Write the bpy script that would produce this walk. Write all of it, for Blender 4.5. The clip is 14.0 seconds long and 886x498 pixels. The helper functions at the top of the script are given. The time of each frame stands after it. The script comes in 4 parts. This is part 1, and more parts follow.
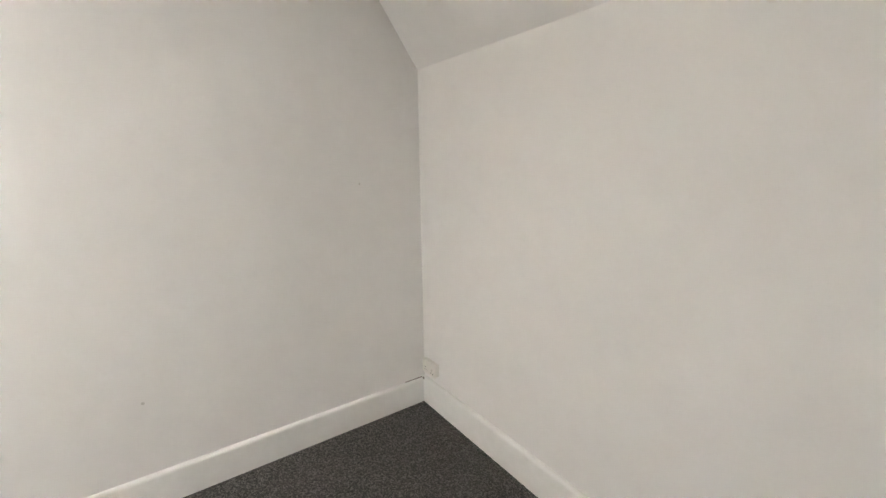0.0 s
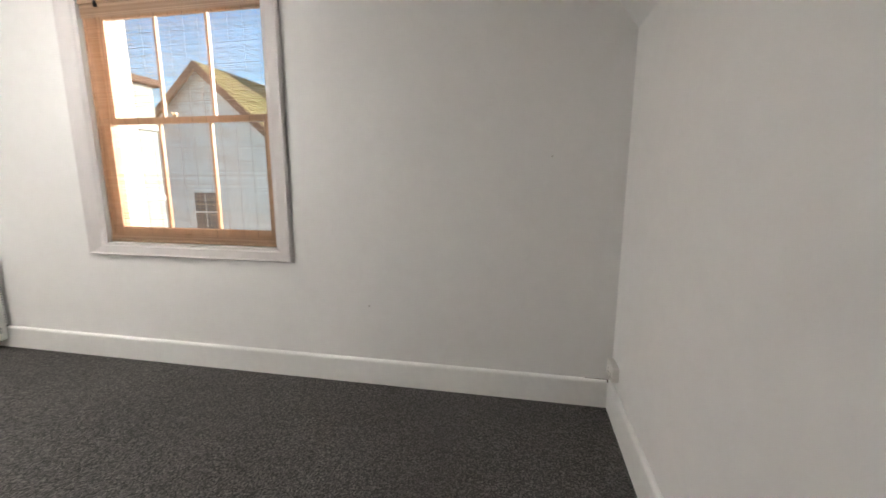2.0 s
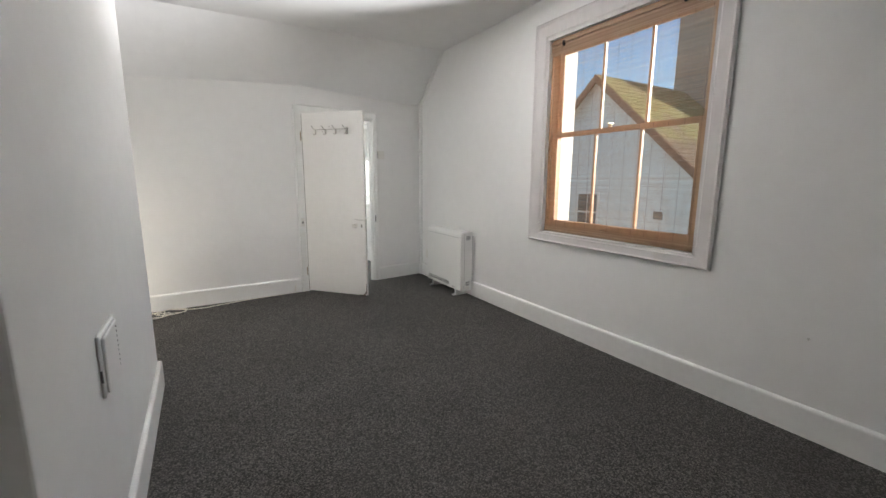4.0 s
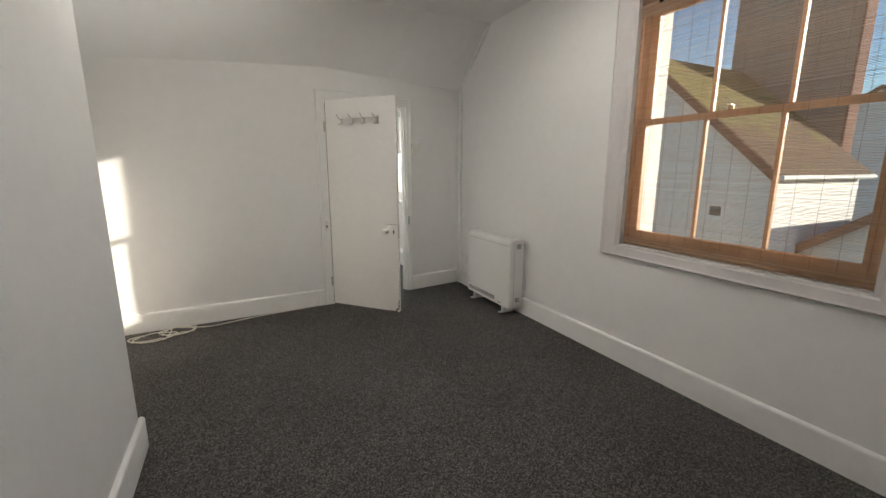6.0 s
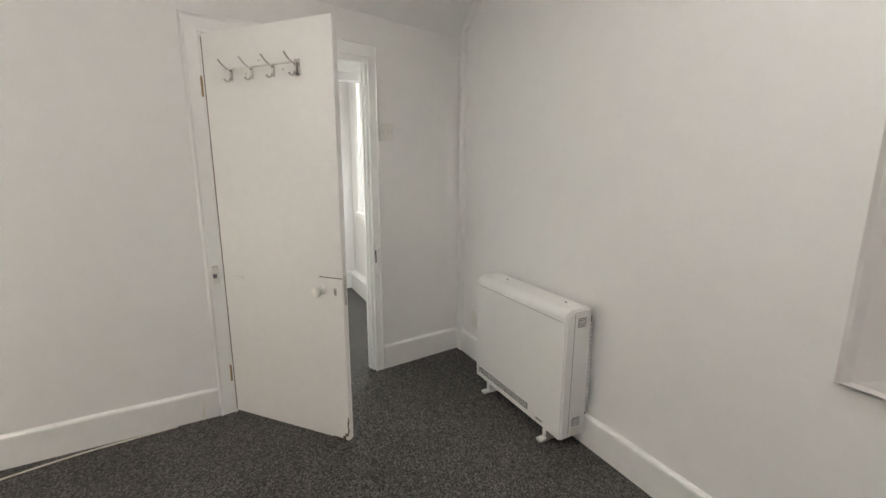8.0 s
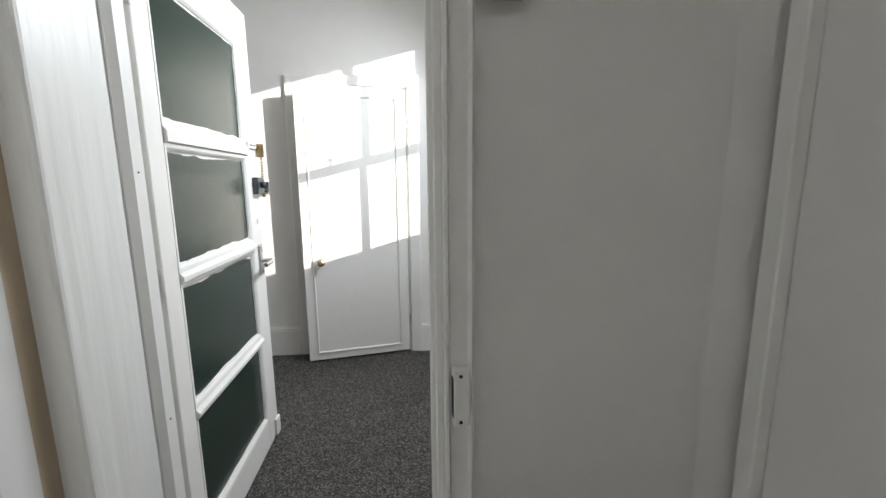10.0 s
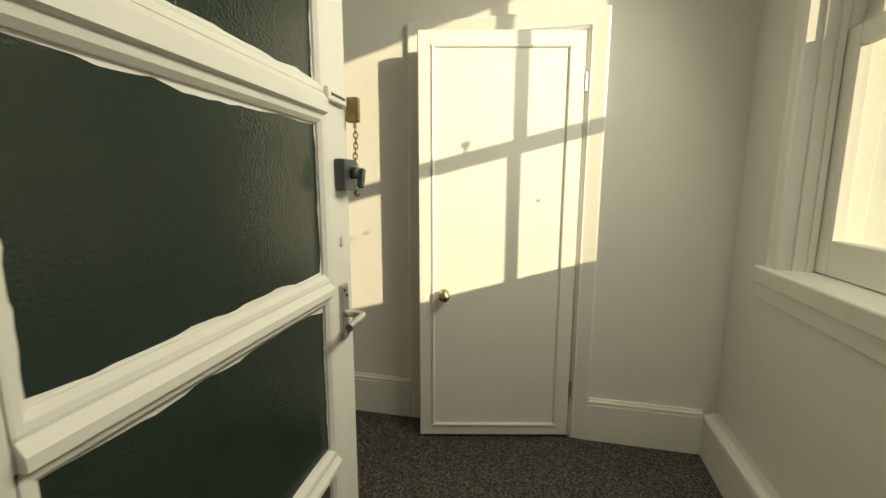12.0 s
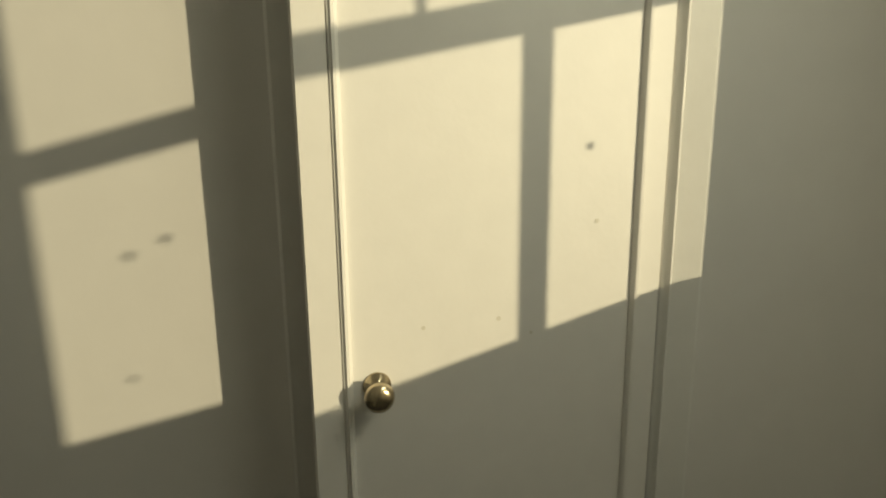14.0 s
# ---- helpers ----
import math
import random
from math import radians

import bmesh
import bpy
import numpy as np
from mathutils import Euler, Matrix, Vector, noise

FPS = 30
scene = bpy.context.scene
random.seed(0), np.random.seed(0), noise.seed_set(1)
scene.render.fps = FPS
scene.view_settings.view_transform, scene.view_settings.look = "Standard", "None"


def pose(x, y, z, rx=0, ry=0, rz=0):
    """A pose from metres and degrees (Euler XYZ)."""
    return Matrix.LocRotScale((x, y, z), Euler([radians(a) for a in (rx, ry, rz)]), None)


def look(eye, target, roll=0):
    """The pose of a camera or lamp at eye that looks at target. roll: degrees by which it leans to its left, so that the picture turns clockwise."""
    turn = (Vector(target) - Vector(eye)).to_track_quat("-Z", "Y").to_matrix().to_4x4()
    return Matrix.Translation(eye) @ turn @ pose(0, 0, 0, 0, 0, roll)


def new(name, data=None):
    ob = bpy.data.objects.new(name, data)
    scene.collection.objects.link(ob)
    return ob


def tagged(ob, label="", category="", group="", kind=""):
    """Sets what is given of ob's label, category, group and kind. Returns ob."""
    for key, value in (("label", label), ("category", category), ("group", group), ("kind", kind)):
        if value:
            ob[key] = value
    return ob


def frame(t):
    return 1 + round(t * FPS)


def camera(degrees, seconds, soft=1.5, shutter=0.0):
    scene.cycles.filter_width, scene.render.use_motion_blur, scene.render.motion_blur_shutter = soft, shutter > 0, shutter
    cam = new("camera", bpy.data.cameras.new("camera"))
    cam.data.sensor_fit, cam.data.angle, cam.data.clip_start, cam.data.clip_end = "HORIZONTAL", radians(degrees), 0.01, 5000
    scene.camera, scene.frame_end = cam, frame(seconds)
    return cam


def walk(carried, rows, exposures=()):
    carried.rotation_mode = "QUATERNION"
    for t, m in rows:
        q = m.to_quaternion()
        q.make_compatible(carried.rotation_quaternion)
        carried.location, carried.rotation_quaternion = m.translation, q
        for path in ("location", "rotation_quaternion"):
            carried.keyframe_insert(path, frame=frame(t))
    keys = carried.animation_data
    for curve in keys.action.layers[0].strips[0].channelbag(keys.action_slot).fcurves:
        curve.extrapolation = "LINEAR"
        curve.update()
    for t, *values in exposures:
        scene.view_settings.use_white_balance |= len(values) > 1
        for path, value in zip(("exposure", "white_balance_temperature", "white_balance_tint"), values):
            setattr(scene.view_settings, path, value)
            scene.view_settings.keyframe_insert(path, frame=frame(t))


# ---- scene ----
cam = camera(94.7, 14.0, shutter=0.15)
PATH = [
    (0, (-0.118, 0.876, 1.574), (1.483, -0.249, 1.16), -0.7),
    (0.5, (-0.178, 0.554, 1.505), (1.538, -0.395, 1.111), -0.3),
    (1, (-0.224, 0.29, 1.432), (1.641, -0.336, 1.069), -0.1),
    (1.5, (-0.289, 0.088, 1.383), (1.674, -0.059, 1.029), 0.2),
    (2, (-0.372, 0.082, 1.348), (1.56, 0.461, 1.002), 0.1),
    (2.5, (-0.497, 0.179, 1.37), (1.271, 1.044, 1.013), 0.1),
    (3, (-0.552, 0.215, 1.364), (0.963, 1.475, 1.018), 0.2),
    (3.5, (-0.62, 0.244, 1.361), (0.628, 1.768, 1.016), 0.2),
    (4, (-0.659, 0.269, 1.344), (0.346, 1.965, 1.007), 0.3),
    (6.5, (-0.273, 1.346, 1.424), (0.607, 3.099, 1.035), 0.1),
    (7, (-0.051, 1.791, 1.401), (0.873, 3.523, 1.02), 0.2),
    (7.5, (0.201, 2.269, 1.377), (1.134, 3.998, 1.003), 0.2),
    (8, (0.466, 2.717, 1.404), (1.369, 4.461, 1.027), 0.2),
    (10.3, (1.282, 4.715, 1.265), (1.126, 6.682, 0.941), -0.6),
    (10.5, (1.267, 4.808, 1.271), (0.962, 6.76, 0.956), -0.6),
    (11, (1.182, 5.031, 1.269), (0.581, 6.913, 0.958), -0.3),
    (11.5, (1.056, 5.292, 1.24), (0.4, 7.156, 0.932), -0.0),
    (12, (0.96, 5.516, 1.231), (0.469, 7.431, 0.927), 0.1),
    (12.5, (0.828, 5.802, 1.196), (0.638, 7.77, 0.899), 0.1),
    (13, (0.775, 6.027, 1.208), (0.9, 8.002, 0.916), -0.1),
    (13.5, (0.725, 6.349, 1.101), (0.944, 8.318, 0.827), -0.6),
    (14, (0.625, 6.613, 1.085), (0.628, 8.592, 0.798), -0.6),
]
EXPOSURES = [
    (0, 2.75, 6800, 11), (1, 2.72, 6800, 11), (2, 2.2, 6700, 12), (2.5, 2.22, 6700, 12), (4, 1.62, 6400, 11), (6.5, 1.2, 7300, 11), (7, 1.25, 9400, 11), (7.5, 1.3, 9000, 11), (8, 1.6, 6800, 11),
    (10.5, 0.68, 6500, 10), (11.1, 0.62, 7800, 5), (11.6, 0.22, 9900, 0), (12.5, -0.2, 9900, -1), (13, -0.58, 9700, -2), (13.5, -0.62, 9600, -2), (14, -0.72, 9600, -2),
]
walk(cam, [(t, look(eye, target, roll)) for t, eye, target, roll in PATH], EXPOSURES)

# ---------------------------------------------------------------- light
world = bpy.data.worlds.new("world")
scene.world = world
world.use_nodes = True
wn = world.node_tree
sky = wn.nodes.new("ShaderNodeTexSky")
sky.sky_type = "NISHITA"
sky.sun_disc = False
sky.dust_density = 0.0
sky.air_density = 1.0
sky.ozone_density = 3.0
SUN_TRAVEL = Vector((-1.0, 0.665, -0.263)).normalized()
sky.sun_elevation = radians(12.3)
sky.sun_rotation = radians(124.2)
wn.links.new(sky.outputs[0], wn.nodes["Background"].inputs[0])
wn.nodes["Background"].inputs[1].default_value = 0.09

sun_data = bpy.data.lights.new("sun", "SUN")
sun_data.energy = 4.2
sun_data.angle = radians(0.55)
sun_data.color = (1.0, 0.94, 0.84)
sun = new("sun", sun_data)
sun.matrix_world = Matrix.Translation((8, -4, 6)) @ SUN_TRAVEL.to_track_quat("-Z", "Y").to_matrix().to_4x4()


def window_fill(name, eye, target, w, h, power, tone, fan=54):
    """Added area lamp inside a window, throwing stand-in sky light into the room."""
    d = bpy.data.lights.new(name, "AREA")
    d.shape, d.size, d.size_y, d.energy, d.color, d.spread = "RECTANGLE", w, h, power, tone, radians(fan)
    new(name, d).matrix_world = look(eye, target)


# Extra lamp strips brighten bedroom and hall beyond what the sky gives.
for z in (1.70, 2.20):
    for y in (1.98, 2.62):
        window_fill("bedroom_window_fill", (1.90, y, z), (0.0, y + 0.87, z + 1.2), 0.5, 0.14, 4.4, (0.97, 0.98, 1.0))
for z, power, target in ((2.08, 7.5, (0.2, 6.35, 1.0)), (2.32, 6.0, (0.2, 6.35, 1.2))):
    window_fill("hall_window_fill", (1.68, 6.52, z), target, 1.0, 0.14, power, (0.88, 0.94, 1.0), 150)


# ---------------------------------------------------------------- materials
def mat(name, color, rough=0.5, metal=0.0, var=0.06, scale=6.0, bump=0.0, bscale=40.0, stretch=(1, 1, 1), extra=None, spec=0.5):
    """A procedural surface: base colour varied at two scales, fine relief."""
    m = bpy.data.materials.new(name)
    m.use_nodes = True
    nt = m.node_tree
    b = nt.nodes["Principled BSDF"]
    b.inputs["Roughness"].default_value = rough
    b.inputs["Metallic"].default_value = metal
    b.inputs["Specular IOR Level"].default_value = spec
    tc = nt.nodes.new("ShaderNodeTexCoord")
    mp = nt.nodes.new("ShaderNodeMapping")
    mp.inputs["Scale"].default_value = stretch
    nt.links.new(tc.outputs["Object"], mp.inputs[0])
    big = nt.nodes.new("ShaderNodeTexNoise")
    big.inputs["Scale"].default_value = scale * 0.25
    big.inputs["Detail"].default_value = 3
    fine = nt.nodes.new("ShaderNodeTexNoise")
    fine.inputs["Scale"].default_value = scale * 4
    fine.inputs["Detail"].default_value = 4
    nt.links.new(mp.outputs[0], big.inputs[0])
    nt.links.new(mp.outputs[0], fine.inputs[0])
    add = nt.nodes.new("ShaderNodeMath")
    add.operation = "ADD"
    nt.links.new(big.outputs[0], add.inputs[0])
    nt.links.new(fine.outputs[0], add.inputs[1])
    ramp = nt.nodes.new("ShaderNodeMapRange")
    ramp.inputs[1].default_value, ramp.inputs[2].default_value = 0.6, 1.4
    ramp.inputs[3].default_value, ramp.inputs[4].default_value = 1 - var, 1 + var
    nt.links.new(add.outputs[0], ramp.inputs[0])
    mul = nt.nodes.new("ShaderNodeVectorMath")
    mul.operation = "SCALE"
    mul.inputs[0].default_value = color
    nt.links.new(ramp.outputs[0], mul.inputs["Scale"])
    nt.links.new(mul.outputs[0], b.inputs["Base Color"])
    if bump:
        bn = nt.nodes.new("ShaderNodeTexNoise")
        bn.inputs["Scale"].default_value = bscale
        bn.inputs["Detail"].default_value = 4
        nt.links.new(mp.outputs[0], bn.inputs[0])
        bp = nt.nodes.new("ShaderNodeBump")
        bp.inputs["Strength"].default_value = bump
        bp.inputs["Distance"].default_value = 0.01
        nt.links.new(bn.outputs[0], bp.inputs["Height"])
        nt.links.new(bp.outputs[0], b.inputs["Normal"])
    if extra:
        extra(nt, b, mp, mul)
    return m


def carpet_extra(nt, b, mp, mul):
    """Flecked loop pile: a fine mottle of dark and light tufts."""
    v = nt.nodes.new("ShaderNodeTexVoronoi")
    v.inputs["Scale"].default_value = 170
    nt.links.new(mp.outputs[0], v.inputs[0])
    n = nt.nodes.new("ShaderNodeTexNoise")
    n.inputs["Scale"].default_value = 110
    n.inputs["Detail"].default_value = 3
    nt.links.new(mp.outputs[0], n.inputs[0])
    sep = nt.nodes.new("ShaderNodeSeparateColor")
    nt.links.new(v.outputs["Color"], sep.inputs[0])
    a = nt.nodes.new("ShaderNodeMath")
    a.operation = "ADD"
    nt.links.new(sep.outputs[0], a.inputs[0])
    nt.links.new(n.outputs[0], a.inputs[1])
    r = nt.nodes.new("ShaderNodeValToRGB")
    r.color_ramp.elements[0].position, r.color_ramp.elements[0].color = 0.22, (0.030, 0.029, 0.027, 1)
    r.color_ramp.elements[1].position, r.color_ramp.elements[1].color = 0.95, (0.20, 0.188, 0.172, 1)
    e = r.color_ramp.elements.new(0.62)
    e.color = (0.074, 0.070, 0.066, 1)
    h = nt.nodes.new("ShaderNodeMath")
    h.operation = "MULTIPLY"
    h.inputs[1].default_value = 0.62
    nt.links.new(a.outputs[0], h.inputs[0])
    nt.links.new(h.outputs[0], r.inputs[0])
    big = nt.nodes.new("ShaderNodeTexNoise")
    big.inputs["Scale"].default_value = 1.7
    nt.links.new(mp.outputs[0], big.inputs[0])
    mr = nt.nodes.new("ShaderNodeMapRange")
    mr.inputs[3].default_value, mr.inputs[4].default_value = 0.8, 1.2
    nt.links.new(big.outputs[0], mr.inputs[0])
    s = nt.nodes.new("ShaderNodeVectorMath")
    s.operation = "SCALE"
    nt.links.new(r.outputs[0], s.inputs[0])
    nt.links.new(mr.outputs[0], s.inputs["Scale"])
    nt.links.new(s.outputs[0], b.inputs["Base Color"])
    bp = nt.nodes.new("ShaderNodeBump")
    bp.inputs["Strength"].default_value = 0.7
    bp.inputs["Distance"].default_value = 0.006
    nt.links.new(a.outputs[0], bp.inputs["Height"])
    nt.links.new(bp.outputs[0], b.inputs["Normal"])


def green_glass_extra(nt, b, mp, mul):
    """Hammered obscure glass, dark green: cells of relief on a glossy face."""
    v = nt.nodes.new("ShaderNodeTexVoronoi")
    v.inputs["Scale"].default_value = 230
    nt.links.new(mp.outputs[0], v.inputs[0])
    n = nt.nodes.new("ShaderNodeTexNoise")
    n.inputs["Scale"].default_value = 25
    nt.links.new(mp.outputs[0], n.inputs[0])
    a = nt.nodes.new("ShaderNodeMath")
    a.operation = "ADD"
    nt.links.new(v.outputs[0], a.inputs[0])
    nt.links.new(n.outputs[0], a.inputs[1])
    bp = nt.nodes.new("ShaderNodeBump")
    bp.inputs["Strength"].default_value = 0.13
    bp.inputs["Distance"].default_value = 0.004
    nt.links.new(a.outputs[0], bp.inputs["Height"])
    nt.links.new(bp.outputs[0], b.inputs["Normal"])


def brick_extra(nt, b, mp, mul):
    br = nt.nodes.new("ShaderNodeTexBrick")
    br.inputs["Scale"].default_value = 4.4
    br.inputs["Color1"].default_value = (0.20, 0.075, 0.045, 1)
    br.inputs["Color2"].default_value = (0.13, 0.055, 0.04, 1)
    br.inputs["Mortar"].default_value = (0.22, 0.19, 0.16, 1)
    br.inputs["Mortar Size"].default_value = 0.018
    sw = nt.nodes.new("ShaderNodeMapping")
    sw.inputs["Rotation"].default_value = (radians(90), 0, radians(90))
    nt.links.new(mp.outputs[0], sw.inputs[0])
    nt.links.new(sw.outputs[0], br.inputs[0])
    nt.links.new(br.outputs[0], b.inputs["Base Color"])


def moss_extra(nt, b, mp, mul):
    n = nt.nodes.new("ShaderNodeTexNoise")
    n.inputs["Scale"].default_value = 1.1
    n.inputs["Detail"].default_value = 5
    nt.links.new(mp.outputs[0], n.inputs[0])
    r = nt.nodes.new("ShaderNodeValToRGB")
    r.color_ramp.elements[0].position, r.color_ramp.elements[0].color = 0.38, (0.12, 0.075, 0.045, 1)
    r.color_ramp.elements[1].position, r.color_ramp.elements[1].color = 0.55, (0.16, 0.135, 0.04, 1)
    sx = nt.nodes.new("ShaderNodeSeparateXYZ")
    nt.links.new(mp.outputs[0], sx.inputs[0])
    g = nt.nodes.new("ShaderNodeMapRange")
    g.inputs[1].default_value, g.inputs[2].default_value = 5.2, 7.4
    g.inputs[3].default_value, g.inputs[4].default_value = -0.25, 0.12
    nt.links.new(sx.outputs[2], g.inputs[0])
    ad = nt.nodes.new("ShaderNodeMath")
    ad.operation = "ADD"
    nt.links.new(n.outputs[0], ad.inputs[0])
    nt.links.new(g.outputs[0], ad.inputs[1])
    nt.links.new(ad.outputs[0], r.inputs[0])
    nt.links.new(r.outputs[0], b.inputs["Base Color"])


M_WALL = mat("wall_paint", (0.80, 0.785, 0.76), 0.75, var=0.025, scale=2.5, bump=0.06, bscale=22, spec=0.3)
M_CEIL = mat("ceiling_paint", (0.80, 0.79, 0.77), 0.8, var=0.03, scale=2.0, bump=0.15, bscale=14, spec=0.3)
M_GLOSS = mat("gloss_paint", (0.82, 0.81, 0.78), 0.32, var=0.03, scale=5, bump=0.10, bscale=22)
M_SKIRT = mat("satin_skirting_paint", (0.82, 0.81, 0.78), 0.62, var=0.035, scale=5, bump=0.10, bscale=22, spec=0.3)
# Casing white lowered to grey, carrying its backlit shade in the colour.
M_CASING = mat("shaded_casing_paint", (0.62, 0.585, 0.565), 0.6, var=0.06, scale=4, bump=0.12, bscale=18, stretch=(1, 1, 0.4), spec=0.3)
M_OLDGLOSS = mat("old_brushed_gloss_paint", (0.80, 0.79, 0.76), 0.35, var=0.05, scale=4, bump=0.55, bscale=7, stretch=(3, 3, 0.22))
M_DOOR = mat("door_paint", (0.82, 0.80, 0.765), 0.55, var=0.03, scale=4, bump=0.10, bscale=18)
M_CARPET = mat("flecked_carpet", (0.07, 0.07, 0.07), 0.95, extra=carpet_extra, spec=0.1)
M_HEATER = mat("heater_enamel", (0.80, 0.79, 0.76), 0.38, var=0.015)
# Grey taken darker so heater vents and fins carry their recess shade.
M_VENT = mat("vent_grey", (0.15, 0.145, 0.135), 0.5, var=0.1, scale=30)
# White lowered a little: the switch plate's shading is in this colour.
M_PLASTIC = mat("shaded_white_plastic", (0.74, 0.715, 0.66), 0.35, var=0.02)
M_CHROME = mat("worn_chrome", (0.62, 0.60, 0.56), 0.22, 1.0, var=0.1, scale=40)
M_ALU = mat("satin_aluminium", (0.58, 0.57, 0.55), 0.35, 1.0, var=0.08, scale=40)
M_BRASS = mat("tarnished_brass", (0.56, 0.47, 0.33), 0.26, 1.0, var=0.15, scale=40)
M_DARKBRASS = mat("aged_brass", (0.30, 0.22, 0.12), 0.4, 1.0, var=0.2, scale=60)
M_GREYLOCK = mat("grey_lock_enamel", (0.055, 0.065, 0.075), 0.42, var=0.08, scale=30)
M_BLACK = mat("dark_hole", (0.012, 0.011, 0.01), 0.8, var=0.2)
M_CRACK = mat("dirt_and_gap_brown", (0.12, 0.085, 0.055), 0.9, var=0.3, scale=40)
M_GREEN = mat("green_obscure_glass", (0.020, 0.037, 0.028), 0.12, var=0.05, extra=green_glass_extra)
M_PINE = mat("varnished_pine", (0.54, 0.33, 0.19), 0.42, var=0.18, scale=9, stretch=(1, 1, 0.15))
M_WHITESASH = mat("white_sash_paint", (0.82, 0.81, 0.77), 0.6, var=0.02, spec=0.2)
M_SILL = mat("dull_sill_paint", (0.79, 0.78, 0.74), 0.95, var=0.05, scale=8, spec=0.0)
M_RENDER = mat("white_render", (0.78, 0.77, 0.74), 0.9, var=0.06, scale=1.2, bump=0.2)
M_MOSS = mat("mossy_roof_tiles", (0.2, 0.16, 0.08), 0.95, extra=moss_extra)
M_TILE = mat("brown_roof_tiles", (0.14, 0.075, 0.05), 0.9, var=0.35, scale=3)
M_BRICK = mat("dark_brick", (0.2, 0.08, 0.05), 0.95, extra=brick_extra)
M_BARGE = mat("brown_bargeboard", (0.20, 0.10, 0.06), 0.7, var=0.2)
M_GROUND = mat("grey_yard", (0.16, 0.155, 0.15), 0.95, var=0.25, scale=0.6)
M_POT = mat("terracotta", (0.36, 0.16, 0.09), 0.9, var=0.2)
M_CABLE = mat("cream_cable", (0.72, 0.68, 0.58), 0.5, var=0.04)


def glass_mat():
    """Thin window glass: clear, with a faint mirror on its face."""
    m = bpy.data.materials.new("clear_glass")
    m.use_nodes = True
    nt = m.node_tree
    tr = nt.nodes.new("ShaderNodeBsdfTransparent")
    tr.inputs[0].default_value = (0.97, 0.985, 0.975, 1)
    gl = nt.nodes.new("ShaderNodeBsdfGlossy")
    gl.inputs["Roughness"].default_value = 0.02
    mix = nt.nodes.new("ShaderNodeMixShader")
    mix.inputs[0].default_value = 0.03
    nt.links.new(tr.outputs[0], mix.inputs[1])
    nt.links.new(gl.outputs[0], mix.inputs[2])
    nt.links.new(mix.outputs[0], nt.nodes["Material Output"].inputs[0])
    return m


M_GLASS = glass_mat()


def bamboo_mat():
    """Thin split bamboo: light passes through and scatters warm."""
    m = bpy.data.materials.new("split_bamboo")
    m.use_nodes = True
    nt = m.node_tree
    out = nt.nodes["Material Output"]
    b = nt.nodes["Principled BSDF"]
    b.inputs["Roughness"].default_value = 0.5
    geo = nt.nodes.new("ShaderNodeNewGeometry")
    r = nt.nodes.new("ShaderNodeValToRGB")
    r.color_ramp.elements[0].color = (0.40, 0.25, 0.15, 1)
    r.color_ramp.elements[1].color = (0.58, 0.40, 0.26, 1)
    nt.links.new(geo.outputs["Random Per Island"], r.inputs[0])
    nt.links.new(r.outputs[0], b.inputs["Base Color"])
    t = nt.nodes.new("ShaderNodeBsdfTranslucent")
    nt.links.new(r.outputs[0], t.inputs[0])
    mix = nt.nodes.new("ShaderNodeMixShader")
    mix.inputs[0].default_value = 0.3
    nt.links.new(b.outputs[0], mix.inputs[1])
    nt.links.new(t.outputs[0], mix.inputs[2])
    nt.links.new(mix.outputs[0], out.inputs[0])
    return m


M_BAMBOO = bamboo_mat()


# ---------------------------------------------------------------- mesh helpers
def link(name, bm, material, parent=None, label="", smooth=False):
    me = bpy.data.meshes.new(name)
    bmesh.ops.recalc_face_normals(bm, faces=bm.faces)
    bm.to_mesh(me)
    bm.free()
    if material:
        me.materials.append(material)
    if smooth:
        for p in me.polygons:
            p.use_smooth = True
    ob = new(name, me)
    if parent:
        ob.parent = parent
    if label:
        ob["label"] = label
    return ob


def part(name, bm, material, parent, label="", smooth=False):
    return link(name, bm, material, parent, label, smooth)


def empty(name, m, label, category, group="", kind=""):
    ob = new(name)
    ob.matrix_world = m
    ob.empty_display_size = 0.05
    return tagged(ob, label, category, group, kind)


def add_box(bm, x0, x1, y0, y1, z0, z1, bevel=0.0, seg=1, m=None):
    g = bmesh.ops.create_cube(bm, size=1)
    vs = g["verts"]
    for v in vs:
        v.co = Vector((x0 + (v.co.x + 0.5) * (x1 - x0), y0 + (v.co.y + 0.5) * (y1 - y0), z0 + (v.co.z + 0.5) * (z1 - z0)))
    if bevel:
        es = list({e for v in vs for e in v.link_edges})
        r = bmesh.ops.bevel(bm, geom=es, offset=bevel, segments=seg, affect="EDGES", profile=0.5)
        vs = list({v for f in r["faces"] for v in f.verts} | {v for v in vs if v.is_valid})
    if m:
        bmesh.ops.transform(bm, matrix=m, verts=vs)
    return vs


def box(*a, **k):
    bm = bmesh.new()
    add_box(bm, *a, **k)
    return bm


def add_cyl(bm, p, q, r, seg=16, r2=None, caps=True):
    p, q = Vector(p), Vector(q)
    d = q - p
    m = Matrix.Translation((p + q) / 2) @ d.to_track_quat("Z", "Y").to_matrix().to_4x4()
    bmesh.ops.create_cone(bm, cap_ends=caps, segments=seg, radius1=r, radius2=r if r2 is None else r2, depth=d.length, matrix=m)


def cyl(*a, **k):
    bm = bmesh.new()
    add_cyl(bm, *a, **k)
    return bm


